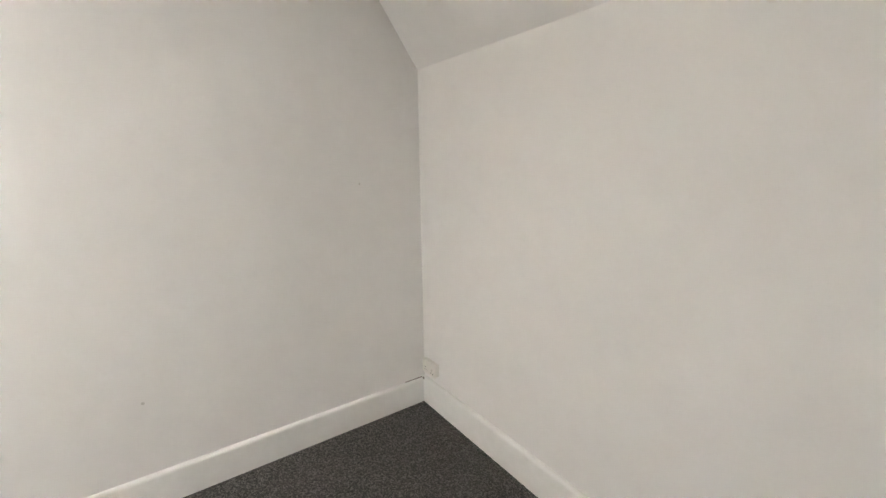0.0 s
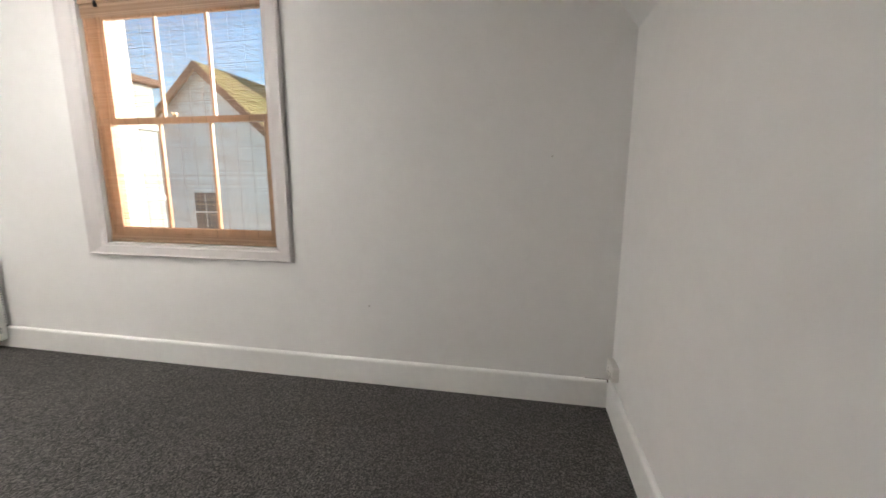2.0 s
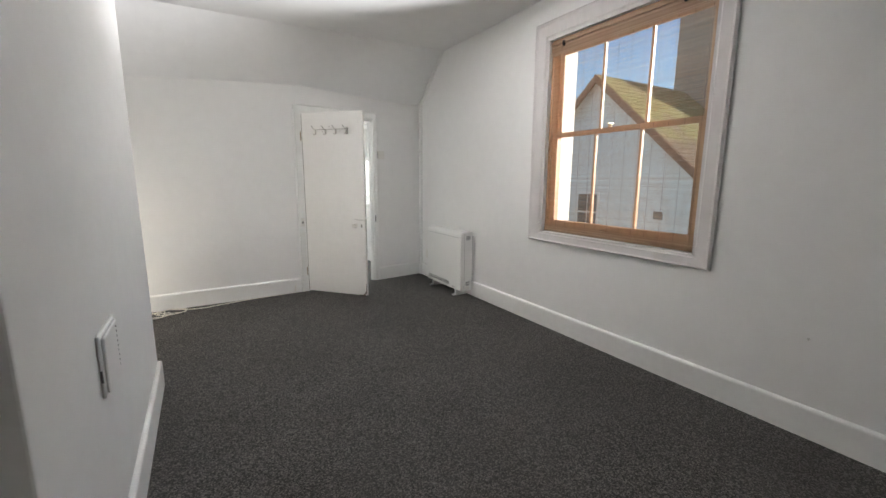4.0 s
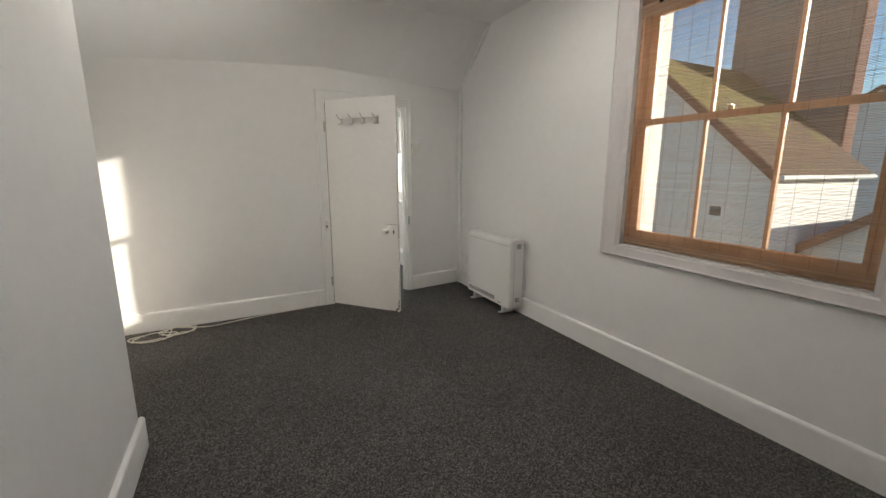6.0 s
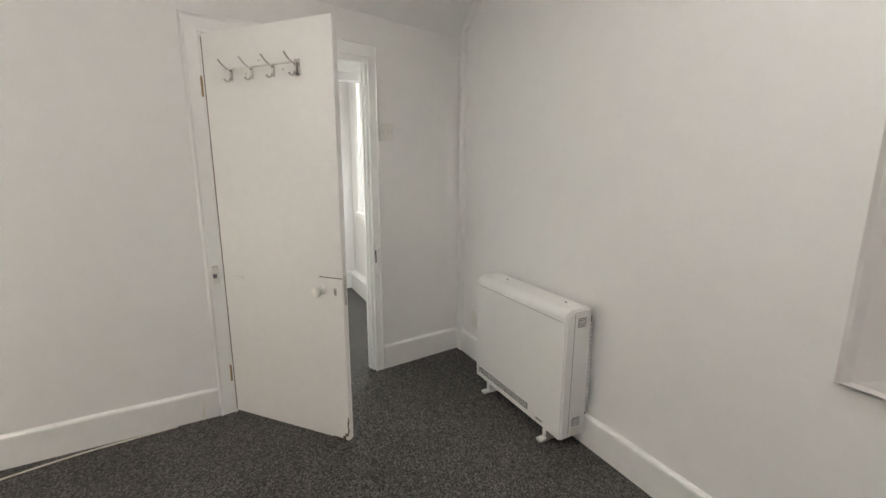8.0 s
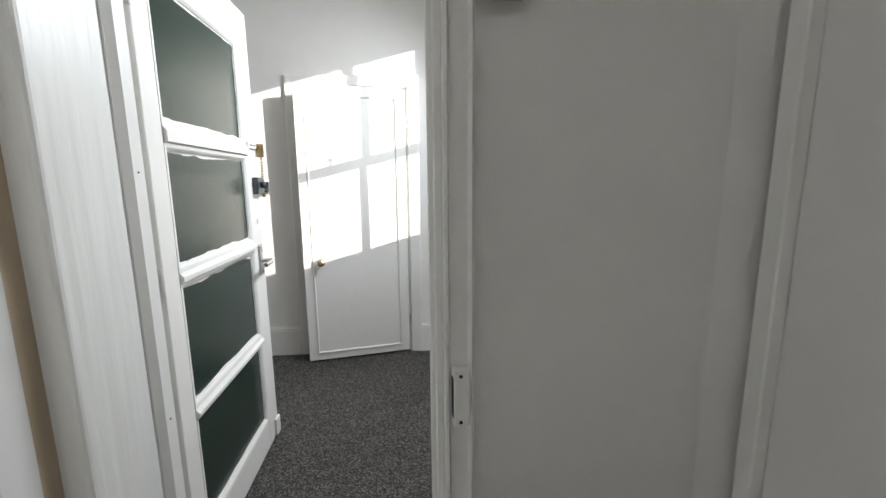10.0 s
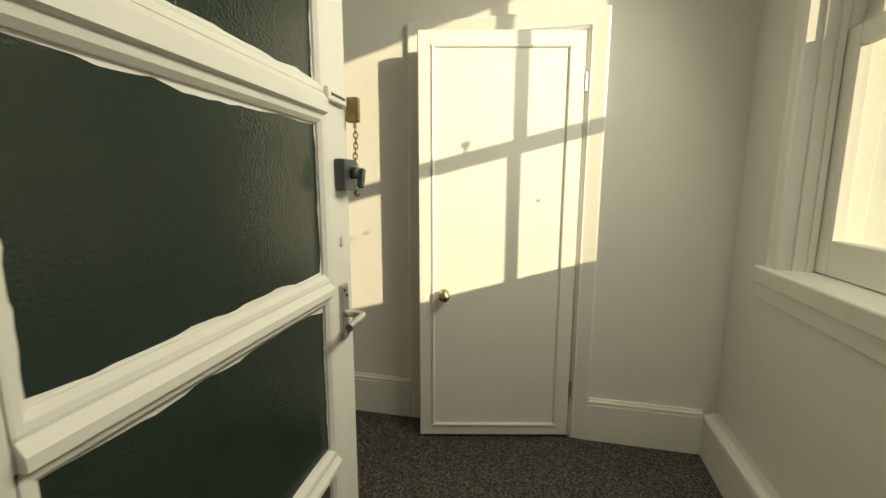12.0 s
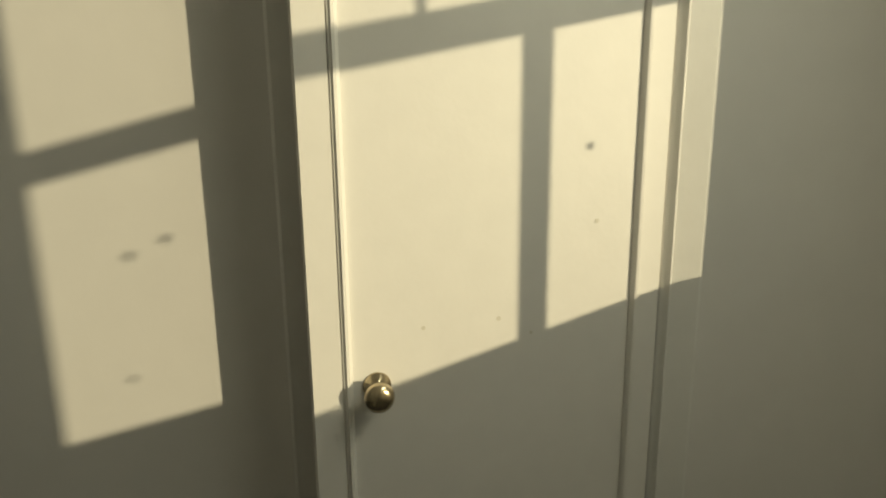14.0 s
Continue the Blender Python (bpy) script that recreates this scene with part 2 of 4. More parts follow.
def lathe(profile, m, seg=24):
    """Turns (radius, height) pairs about local z."""
    bm = bmesh.new()
    rings = []
    for r, h in profile:
        rings.append([bm.verts.new(m @ Vector((r * math.cos(2 * math.pi * i / seg), r * math.sin(2 * math.pi * i / seg), h))) for i in range(seg)])
    for a, b in zip(rings, rings[1:]):
        for i in range(seg):
            bm.faces.new((a[i], a[(i + 1) % seg], b[(i + 1) % seg], b[i]))
    bm.faces.new(rings[0])
    bm.faces.new(rings[-1])
    return bm


def sweep(bm, profile, p0, p1, up, out):
    """Extrudes a 2D profile (out, up) from p0 to p1."""
    p0, p1, up, out = Vector(p0), Vector(p1), Vector(up), Vector(out)
    a = [bm.verts.new(p0 + out * u + up * v) for u, v in profile]
    b = [bm.verts.new(p1 + out * u + up * v) for u, v in profile]
    n = len(a)
    for i in range(n):
        bm.faces.new((a[i], a[(i + 1) % n], b[(i + 1) % n], b[i]))
    bm.faces.new(a)
    bm.faces.new(b)


def tube(name, points, r, material, parent=None, cyclic=False, smooth=True, res=4):
    c = bpy.data.curves.new(name, "CURVE")
    c.dimensions, c.bevel_depth, c.bevel_resolution, c.resolution_u = "3D", r, res, 6
    s = c.splines.new("NURBS" if smooth else "POLY")
    s.points.add(len(points) - 1)
    for i, p in enumerate(points):
        s.points[i].co = (*p, 1)
    s.use_cyclic_u = cyclic
    if smooth:
        s.order_u, s.use_endpoint_u = 3, True
    c.use_fill_caps = True
    tmp = bpy.data.objects.new(name + "_curve", c)
    me = bpy.data.meshes.new_from_object(tmp)
    bpy.data.objects.remove(tmp)
    me.materials.clear()
    me.materials.append(material)
    for p in me.polygons:
        p.use_smooth = True
    me.name = name
    ob = new(name, me)
    if parent:
        ob.parent = parent
    return ob


def wall(name, p0, p1, z0, z1, thick, label, holes=(), material=None):
    """A wall whose room face runs from p0 to p1, thickness to the left of that way; holes are (u0, u1, z0, z1) along it."""
    p0, p1 = Vector((*p0, 0)), Vector((*p1, 0))
    d = (p1 - p0).normalized()
    n = Vector((-d.y, d.x, 0))
    length = (p1 - p0).length
    us = sorted({0.0, length, *[h[0] for h in holes], *[h[1] for h in holes]})
    zs = sorted({z0, z1, *[h[2] for h in holes], *[h[3] for h in holes]})
    bm = bmesh.new()
    solid = {}
    for i in range(len(us) - 1):
        for j in range(len(zs) - 1):
            u, z = (us[i] + us[i + 1]) / 2, (zs[j] + zs[j + 1]) / 2
            solid[i, j] = not any(h[0] < u < h[1] and h[2] < z < h[3] for h in holes)
    cache = {}

    def vert(i, j, k):
        if (i, j, k) not in cache:
            cache[i, j, k] = bm.verts.new(p0 + d * us[i] + n * (thick * k) + Vector((0, 0, zs[j])))
        return cache[i, j, k]

    for (i, j), s in solid.items():
        if not s:
            continue
        for k in (0, 1):
            bm.faces.new([vert(a, b, k) for a, b in ((i, j), (i + 1, j), (i + 1, j + 1), (i, j + 1))])
        for di, dj, e in ((-1, 0, ((i, j), (i, j + 1))), (1, 0, ((i + 1, j), (i + 1, j + 1))), (0, -1, ((i, j), (i + 1, j))), (0, 1, ((i, j + 1), (i + 1, j + 1)))):
            if not solid.get((i + di, j + dj), False):
                (a, b), (c, f) = e
                bm.faces.new((vert(a, b, 0), vert(c, f, 0), vert(c, f, 1), vert(a, b, 1)))
    ob = link(name, bm, material or M_WALL)
    return tagged(ob, label, "wall", kind="structure")


SKIRT = ((0, 0), (0.022, 0), (0.022, 0.176), (0.020, 0.186), (0.014, 0.193), (0.007, 0.196), (0, 0.196))


def skirting(name, p0, p1, height=0.170, label="white painted skirting board along the wall", profile=SKIRT):
    """Board whose back runs from p0 to p1, moulded face to the right of that way."""
    p0, p1 = Vector((*p0, 0)), Vector((*p1, 0))
    d = (p1 - p0).normalized()
    out = Vector((d.y, -d.x, 0))
    bm = bmesh.new()
    k = height / 0.196
    sweep(bm, [(u, v * k) for u, v in profile], p0, p1, (0, 0, 1), out)
    return tagged(link(name, bm, M_SKIRT), label, "skirting board", kind="structure")

# ---------------------------------------------------------------- setting: bedroom and hall
EAST, SOUTH, WEST, PIER = 2.02, -0.462, -1.48, -0.98
CEIL = 2.87

bm = box(-3.2, 2.6, -0.9, 8.2, -0.30, 0.0)
tagged(link("floor", bm, M_CARPET), "dark grey flecked loop-pile carpet, fitted wall to wall", "carpet", kind="structure")

# bedroom window opening: along the east wall from its north end
WIN = (1.665, 3.01, 0.88, 2.51)
wall("wall_east", (EAST, 5.44), (EAST, SOUTH - 0.2), -0.3, 3.0, 0.34, "off-white painted plaster wall with the sash window", [(5.44 - WIN[1], 5.44 - WIN[0], WIN[2], WIN[3])])
wall("wall_south", (EAST, SOUTH), (-1.5, SOUTH), -0.3, 3.0, 0.2, "off-white painted plaster wall under the sloping ceiling")
wall("wall_north_1", (-1.7, 5.175), (0.445, 5.245), -0.3, 2.9, 0.35, "off-white painted plaster wall beside the bedroom door")
wall("wall_north_2", (0.445, 5.247), (1.288, 5.342), 2.075, 2.9, 0.20, "off-white painted plaster wall over the bedroom door")
wall("wall_north_3", (1.288, 5.342), (EAST, 5.435), -0.3, 2.9, 0.075, "off-white painted plaster wall between door and corner")
wall("wall_west_1", (WEST, 3.30), (WEST, 5.3), -0.3, 3.0, 0.2, "off-white painted plaster wall of the sunlit recess")
wall("wall_west_2", (-1.32, SOUTH - 0.1), (-1.32, 1.30), -0.3, 3.0, 0.2, "off-white painted plaster wall set back behind the pier")
bm = box(-1.6, PIER, 1.28, 3.33, -0.3, 3.0, bevel=0.006, seg=2)
tagged(link("wall_pier", bm, M_WALL), "off-white plaster pier projecting into the room", "wall", kind="structure")

bm = box(-1.8, 2.3, -0.7, 5.6, CEIL, CEIL + 0.1)
tagged(link("ceiling", bm, M_CEIL), "off-white flat plaster ceiling", "ceiling", kind="structure")


def slope(name, x0, x1, ya, za, yb, zb, label, skew=(0, 0), drop=0.0):
    """Sloping soffit, slightly twisted where the wall below runs askew."""
    bm = bmesh.new()
    m, n = 14, 5
    grids = []
    for lift in (0.0, 0.09):
        g = []
        for i in range(m + 1):
            u = i / m
            row = []
            for j in range(n + 1):
                v = j / n
                off = (skew[0] + (skew[1] - skew[0]) * v) * (1 - u)
                row.append(bm.verts.new((x0 + (x1 - x0) * u, ya + (yb - ya) * v + off, za + (zb - za) * v - drop * (1 - u) * (1 - v) + lift)))
            g.append(row)
        for i in range(m):
            for j in range(n):
                bm.faces.new((g[i][j], g[i + 1][j], g[i + 1][j + 1], g[i][j + 1]))
        grids.append(g)
    a, b = grids
    for i in range(m):
        bm.faces.new((a[i][0], a[i + 1][0], b[i + 1][0], b[i][0]))
        bm.faces.new((a[i][n], a[i + 1][n], b[i + 1][n], b[i][n]))
    for j in range(n):
        bm.faces.new((a[0][j], a[0][j + 1], b[0][j + 1], b[0][j]))
        bm.faces.new((a[m][j], a[m][j + 1], b[m][j + 1], b[m][j]))
    tagged(link(name, bm, M_CEIL), label, "ceiling", kind="structure")


slope("ceiling_slope_1", -1.6, EAST + 0.02, 5.46, 2.30, 4.78, CEIL + 0.005, "off-white sloping ceiling above the bedroom door", (-0.27, 0.16), 0.11)
slope("ceiling_slope_2", -1.6, EAST + 0.02, SOUTH - 0.02, 2.070, 0.10, CEIL + 0.005, "off-white sloping ceiling at the room's end")

skirting("baseboard_1", (EAST, 5.40), (EAST, SOUTH))
skirting("baseboard_2", (EAST - 0.022, SOUTH), (-1.3, SOUTH), 0.184)
skirting("baseboard_3", (WEST, 5.183), (0.305, 5.2405))
skirting("baseboard_4", (1.350, 5.351), (EAST - 0.022, 5.433))
skirting("baseboard_5", (WEST, 3.33), (WEST, 5.16))
skirting("baseboard_6", (PIER, 1.28), (PIER, 3.353), label="white painted skirting board round the pier")
skirting("baseboard_7", (PIER, 3.33), (WEST + 0.022, 3.33), label="white painted skirting board round the pier")

# hall
HE = 1.745
wall("wall_hall_north", (-1.0, 7.435), (HE, 7.512), -0.3, 2.8, 0.2, "cream-white painted hall wall with the cupboard door", [(1.372, 2.093, -0.3, 1.9)])
HW = (5.95, 7.125, 0.945, 2.42)
wall("wall_hall_east", (HE, 7.72), (HE, 5.42), -0.3, 2.8, 0.30, "cream-white painted hall wall with the white sash window", [(7.72 - HW[1], 7.72 - HW[0], HW[2], HW[3])])
wall("wall_hall_west", (-0.95, 5.4), (-0.95, 7.5), -0.3, 2.8, 0.2, "cream-white painted hall wall")
bm = box(-1.2, 2.1, 5.3, 7.8, 2.75, 2.85)
tagged(link("ceiling_hall", bm, M_CEIL), "off-white hall ceiling", "ceiling", kind="structure")
HS = ((0, 0), (0.024, 0), (0.024, 0.168), (0.019, 0.172), (0.019, 0.177), (0.024, 0.180), (0.021, 0.187), (0.014, 0.189), (0.012, 0.196), (0, 0.196))
skirting("baseboard_8", (-0.9, 7.438), (0.283, 7.4725), 0.213, "tall white moulded skirting board in the hall", HS)
skirting("baseboard_9", (1.183, 7.4975), (HE - 0.061, 7.512), 0.213, "tall white moulded skirting board in the hall", HS)
skirting("baseboard_10", (HE, 7.488), (HE, 5.55), 0.213, "tall white moulded skirting board below the hall window", [(u * 2.5, v) for u, v in HS])
# cupboard behind the hall door
for a in ((0.2, 0.372, 7.66, 8.1), (1.093, 1.25, 7.66, 8.1), (0.2, 1.25, 8.1, 8.15)):
    tagged(link("wall_cupboard", box(a[0], a[1], a[2] + 0.02, a[3], -0.1, 2.1), M_WALL), "plain painted wall inside the cupboard", "wall", kind="structure")
tagged(link("ceiling_cupboard", box(0.2, 1.25, 7.66, 8.15, 2.1, 2.15), M_CEIL), "plain cupboard ceiling", "ceiling", kind="structure")

# ---------------------------------------------------------------- doorway between bedroom and hall
ARCH = ((0, 0), (0.092, 0), (0.092, 0.018), (0.082, 0.026), (0.070, 0.020), (0.016, 0.018), (0.010, 0.024), (0, 0.022))


def architrave(name, corners, out, material=M_GLOSS, label="white painted moulded door architrave", profile=ARCH):
    """Mitred casing: corners are (inner point, outward in-plane vector) in order along the opening."""
    bm = bmesh.new()
    rings = []
    out = Vector(out)
    for p, w in corners:
        p, w = Vector(p), Vector(w)
        rings.append([bm.verts.new(p + w * u + out * v) for u, v in profile])
    n = len(profile)
    for a, b in zip(rings, rings[1:]):
        for i in range(n):
            bm.faces.new((a[i], a[(i + 1) % n], b[(i + 1) % n], b[i]))
    bm.faces.new(rings[0])
    bm.faces.new(rings[-1])
    return tagged(link(name, bm, material), label, "architrave", kind="structure")


A0, A1 = Vector((0.398, 5.243, 0)), Vector((1.285, 5.342, 0))
ad = (A1 - A0).normalized()
ao = Vector((ad.y, -ad.x, 0))
architrave("trim_1", [(A0, -ad), (A0 + Vector((0, 0, 2.075)), -ad + Vector((0, 0, 1))), (A1 + Vector((0, 0, 2.075)), ad * 0.66 + Vector((0, 0, 1))), (A1, ad * 0.66)], ao)

# linings: deep old board on the hinge side, slim jamb with stop on the latch side
bm = box(0.400, 0.505, 5.365, 5.580, 0, 2.08, bevel=0.012, seg=3)
add_box(bm, 0.398, 0.440, 5.243, 5.370, 0, 2.08, bevel=0.004)
tagged(link("trim_2", bm, M_OLDGLOSS), "thickly overpainted white door lining with brush marks", "door lining", kind="structure")
bm = box(1.268, 1.2875, 5.345, 5.418, 0, 2.08, bevel=0.003)
add_box(bm, 1.256, 1.271, 5.375, 5.418, 0, 2.07, bevel=0.003)
tagged(link("trim_3", bm, M_GLOSS), "white painted door jamb with a raised stop", "door lining", kind="structure")
bm = box(0.445, 1.275, 5.30, 5.60, 2.05, 2.078, bevel=0.003)
tagged(link("trim_4", bm, M_GLOSS), "white painted head lining of the doorway", "door lining", kind="structure")
bm = box(0.425, 0.524, 5.578, 5.650, 0, 2.06, bevel=0.016, seg=1)
tagged(link("trim_5", bm, M_GLOSS), "chipped white frame post holding the glazed door", "door frame", kind="structure")
bm = box(0.500, 1.5, 5.592, 5.652, 1.995, 2.06, bevel=0.004)
tagged(link("trim_6", bm, M_GLOSS), "white frame head over the glazed door", "door frame", kind="structure")
tagged(link("wall_hall_south", box(0.34, HE, 5.505, 5.59, 2.08, 2.8), M_WALL), "cream-white wall above the doorway, hall side", "wall", kind="structure")
bm = bmesh.new()
for z in (1.72, 1.30, 0.62):
    add_cyl(bm, (0.5230, 5.612, z), (0.5245, 5.612, z), 0.0032, 10)
# Thin tan strip set along the rebate of the hinge-side lining.
M_REBATE = mat("tan_rebate", (0.52, 0.42, 0.30), 0.7, var=0.15, scale=8, stretch=(1, 1, 0.1))
tagged(link("trim_12", box(0.4400, 0.4425, 5.290, 5.3645, 0, 2.05), M_REBATE), "tan strip along the door rebate", "door lining", kind="structure")
tagged(link("trim_7", bm, M_CRACK), "old screw holes in the door frame", "screw holes", kind="structure")


# ---------------------------------------------------------------- bedroom door, standing open
def knob(parent, m, material, name="knob", r=0.027, length=0.06, label="", rose=0.024):
    prof = [(rose, 0), (rose, 0.004), (rose * 0.45, 0.008), (r * 0.38, length * 0.35), (r * 0.42, length * 0.5), (r * 0.85, length * 0.6), (r, length * 0.75), (r * 0.9, length * 0.92), (r * 0.5, length), (0.001, length * 1.01)]
    return part(name, lathe(prof, m), material, parent, label, smooth=True)


hinge, free = Vector((0.392, 5.226, 0)), Vector((0.914, 4.636, 0))
dv = (free - hinge).normalized()
W = (free - hinge).length
# local x along the leaf, local -y towards the room side seen, z up
M_LEAF = Matrix(((dv.x, -dv.y, 0, hinge.x), (dv.y, dv.x, 0, hinge.y), (0, 0, 1, 0), (0, 0, 0, 1)))
bdoor = empty("door_1", M_LEAF, "flush white painted door standing open, scuffed at the foot", "door", kind="structure")
bm = box(0.0, W, 0, 0.036, 0.012, 2.068, bevel=0.003, seg=2)
part("door_leaf", bm, M_DOOR, bdoor)
bm = box(W - 0.128, W - 0.002, -0.0035, 0.001, 0.765, 0.885, bevel=0.001)
plate = part("lock_patch", bm, M_DOOR, bdoor, "painted patch let in around the lock")
part("crack", box(W - 0.135, W - 0.002, -0.0042, 0, 0.886, 0.889), M_CRACK, bdoor, "dark open joint above the lock patch")
knob(bdoor, Matrix.Translation((W - 0.118, -0.0035, 0.822)) @ Matrix.Rotation(radians(90), 4, "X"), M_PLASTIC, "door_knob", 0.026, 0.062, "cream painted round door knob")
bm = box(W - 0.052, W - 0.036, -0.006, -0.003, 0.800, 0.838, bevel=0.002)
esc = part("keyhole_plate", bm, M_CHROME, bdoor)
part("keyhole", box(W - 0.047, W - 0.041, -0.0068, -0.0055, 0.808, 0.828), M_BLACK, bdoor)
part("latch_plate", box(W - 0.001, W + 0.0015, 0.008, 0.028, 0.75, 0.90), M_CHROME, bdoor)
bm = box(0.085, 0.135, -0.005, 0.0, 0.826, 0.838, bevel=0.002)
add_cyl(bm, (0.146, -0.006, 0.832), (0.146, 0, 0.832), 0.006, 10)
part("bolt", bm, M_DOOR, bdoor, "small overpainted slide bolt")
# damaged corner at the foot
bm = bmesh.new()
random.seed(4)
px, pz = W - 0.004, 0.145
for i in range(9):
    qx, qz = px - random.uniform(-0.006, 0.018), pz - 0.016
    add_box(bm, min(px, qx) - 0.002, max(px, qx) + 0.002, -0.0014, 0.001, qz, pz)
    px, pz = min(qx, W - 0.004), qz
add_box(bm, W - 0.10, W - 0.02, -0.0014, 0.001, 0.013, 0.018)
part("split", bm, M_CRACK, bdoor, "split in the wood at the foot")
for z in (1.82, 0.25):
    bm = box(-0.016, 0.004, -0.008, 0.02, z - 0.05, z + 0.05, bevel=0.002)
    add_cyl(bm, (-0.006, -0.006, z - 0.05), (-0.006, -0.006, z + 0.05), 0.006, 10)
    part("hinge", bm, M_DARKBRASS, bdoor)
# Strip on the leaf face paints grime together with the hinge gap's shade.
part("shadow_gap", box(0.0, 0.012, -0.0012, 0.001, 0.02, 2.06), M_CRACK, bdoor, "brown strip for grime and gap shade beside the hinges")

# coat hooks on the door
rack = empty("coat_rack", M_LEAF @ Matrix.Translation((0.185, 0, 1.868)), "chrome coat rack of four double hooks on a door", "coat rack")
RW = 0.425
part("backing_plate", box(RW - 0.035, RW, -0.0025, -0.0005, -0.042, 0.032, bevel=0.001), M_CHROME, rack)
bm = bmesh.new()
add_cyl(bm, (0.0, -0.028, 0.012), (RW - 0.01, -0.028, 0.012), 0.0035, 10)
part("rail", bm, M_CHROME, rack)
for i in range(4):
    hx = 0.012 + i * 0.130
    hk = part("hook", box(hx - 0.008, hx + 0.008, -0.012, 0.0, -0.035, 0.02, bevel=0.003), M_CHROME, rack)
    tube("upper_prong", [(hx, -0.008, 0.012), (hx, -0.03, 0.014), (hx - 0.004, -0.055, 0.03), (hx - 0.006, -0.072, 0.05)], 0.004, M_CHROME, hk)
    tube("lower_prong", [(hx, -0.008, -0.02), (hx, -0.02, -0.04), (hx - 0.002, -0.036, -0.046), (hx - 0.003, -0.048, -0.034)], 0.004, M_CHROME, hk)
for hx, hz in ((0.1, -0.008), (0.185, 0.045), (0.325, -0.006)):
    part("screw", cyl((hx, -0.003, hz), (hx, 0, hz), 0.005, 10), M_CHROME, rack)

# keep, contact and switch box at the doorway
k0 = A1 + ad * 0.032
KM = Matrix(((ad.x, -ao.x, 0, k0.x), (ad.y, -ao.y, 0, k0.y), (0, 0, 1, 0.772), (0, 0, 0, 1)))
keep = empty("lock_keep", KM, "worn painted metal lock keep on the architrave", "lock keep")
bm = box(-0.018, 0.016, -0.044, -0.018, 0, 0.125, bevel=0.004, seg=2)
part("keep_body", bm, M_GLOSS, keep)
part("keep_slot", box(-0.0195, -0.017, -0.040, -0.022, 0.02, 0.105), M_BLACK, keep)
for z in (0.012, 0.112):
    part("screw", cyl((-0.004, -0.0455, z), (-0.004, -0.043, z), 0.004, 10), M_CHROME, keep)
c0 = A0 - ad * 0.045
CM = Matrix(((ad.x, -ao.x, 0, c0.x), (ad.y, -ao.y, 0, c0.y), (0, 0, 1, 0.79), (0, 0, 0, 1)))
contact = empty("door_contact", CM, "small cream alarm contact on the architrave", "door contact")
part("case", box(-0.016, 0.016, -0.042, -0.018, 0, 0.098, bevel=0.004, seg=2), M_PLASTIC, contact)
part("label_strip", box(-0.012, 0.006, -0.0428, -0.0415, 0.034, 0.058), M_VENT, contact)
s0 = A1 + ad * 0.064
SM = Matrix(((ad.x, -ao.x, 0, s0.x), (ad.y, -ao.y, 0, s0.y), (0, 0, 1, 1.598), (0, 0, 0, 1)))
swb = empty("switch_box", SM, "white surface-mounted light switch beside the door", "light switch")
part("back_box", box(0.004, 0.09, -0.034, 0, 0, 0.098, bevel=0.004, seg=2), M_PLASTIC, swb)
part("face_plate", box(0.002, 0.092, -0.041, -0.034, -0.002, 0.10, bevel=0.003, seg=2), M_PLASTIC, swb)
part("rocker", box(0.034, 0.058, -0.046, -0.041, 0.028, 0.070, bevel=0.002), M_PLASTIC, swb)
for x in (0.016, 0.078):
    part("screw", cyl((x, -0.0425, 0.05), (x, -0.040, 0.05), 0.004, 10), M_CHROME, swb)

# ---------------------------------------------------------------- storage heater
heater = empty("storage_heater", pose(1.828, 4.065, 0), "white enamelled storage heater against the wall on two feet", "heater")
HL, HZ0, HZ1, HD = 0.795, 0.075, 0.752, 0.15


def rounded_section(d, z0, z1, r, n=6):
    pts = [(0, z0), (d, z0), (d, z1)]
    for i in range(n + 1):
        a = math.pi / 2 * i / n
        pts.append((r - r * math.sin(a), z1 - r + r * math.cos(a)))
    return pts


bm = bmesh.new()
sec = rounded_section(HD, HZ0, HZ1, 0.045)
a = [bm.verts.new((x, 0.012, z)) for x, z in sec]
b = [bm.verts.new((x, HL - 0.012, z)) for x, z in sec]
for i in range(len(a)):
    j = (i + 1) % len(a)
    bm.faces.new((a[i], a[j], b[j], b[i]))
bm.faces.new(a)
bm.faces.new(b)
part("casing", bm, M_HEATER, heater)
for y0, y1 in ((0, 0.012), (HL - 0.012, HL)):
    bm = bmesh.new()
    sec2 = rounded_section(HD + 0.002, HZ0 + 0.004, HZ1 - 0.004, 0.043)
    a = [bm.verts.new((x + 0.003, y0, z)) for x, z in sec2]
    b = [bm.verts.new((x + 0.003, y1, z)) for x, z in sec2]
    for i in range(len(a)):
        j = (i + 1) % len(a)
        bm.faces.new((a[i], a[j], b[j], b[i]))
    bm.faces.new(a)
    bm.faces.new(b)
    bmesh.ops.bevel(bm, geom=list(bm.edges), offset=0.003, segments=2, affect="EDGES")
    part("end_panel", bm, M_HEATER, heater)
part("seam", box(0.046, 0.0475, -0.0015, 0.001, HZ0 + 0.02, HZ1 - 0.02), M_VENT, heater)
part("front_seam", box(-0.0012, 0.002, 0.03, HL - 0.015, HZ1 - 0.062, HZ1 - 0.060), M_VENT, heater)
for z in (0.665, 0.135):
    v = part("side_vent", box(0.068, 0.122, -0.002, 0.002, z, z + 0.045, bevel=0.001), M_VENT, heater)
    for i in range(5):
        part("slat", box(0.07, 0.12, -0.004, -0.001, z + 0.006 + i * 0.008, z + 0.009 + i * 0.008), M_HEATER, v)
part("side_control", box(0.070, 0.118, -0.004, 0.002, 0.086, 0.122, bevel=0.002), M_PLASTIC, heater)
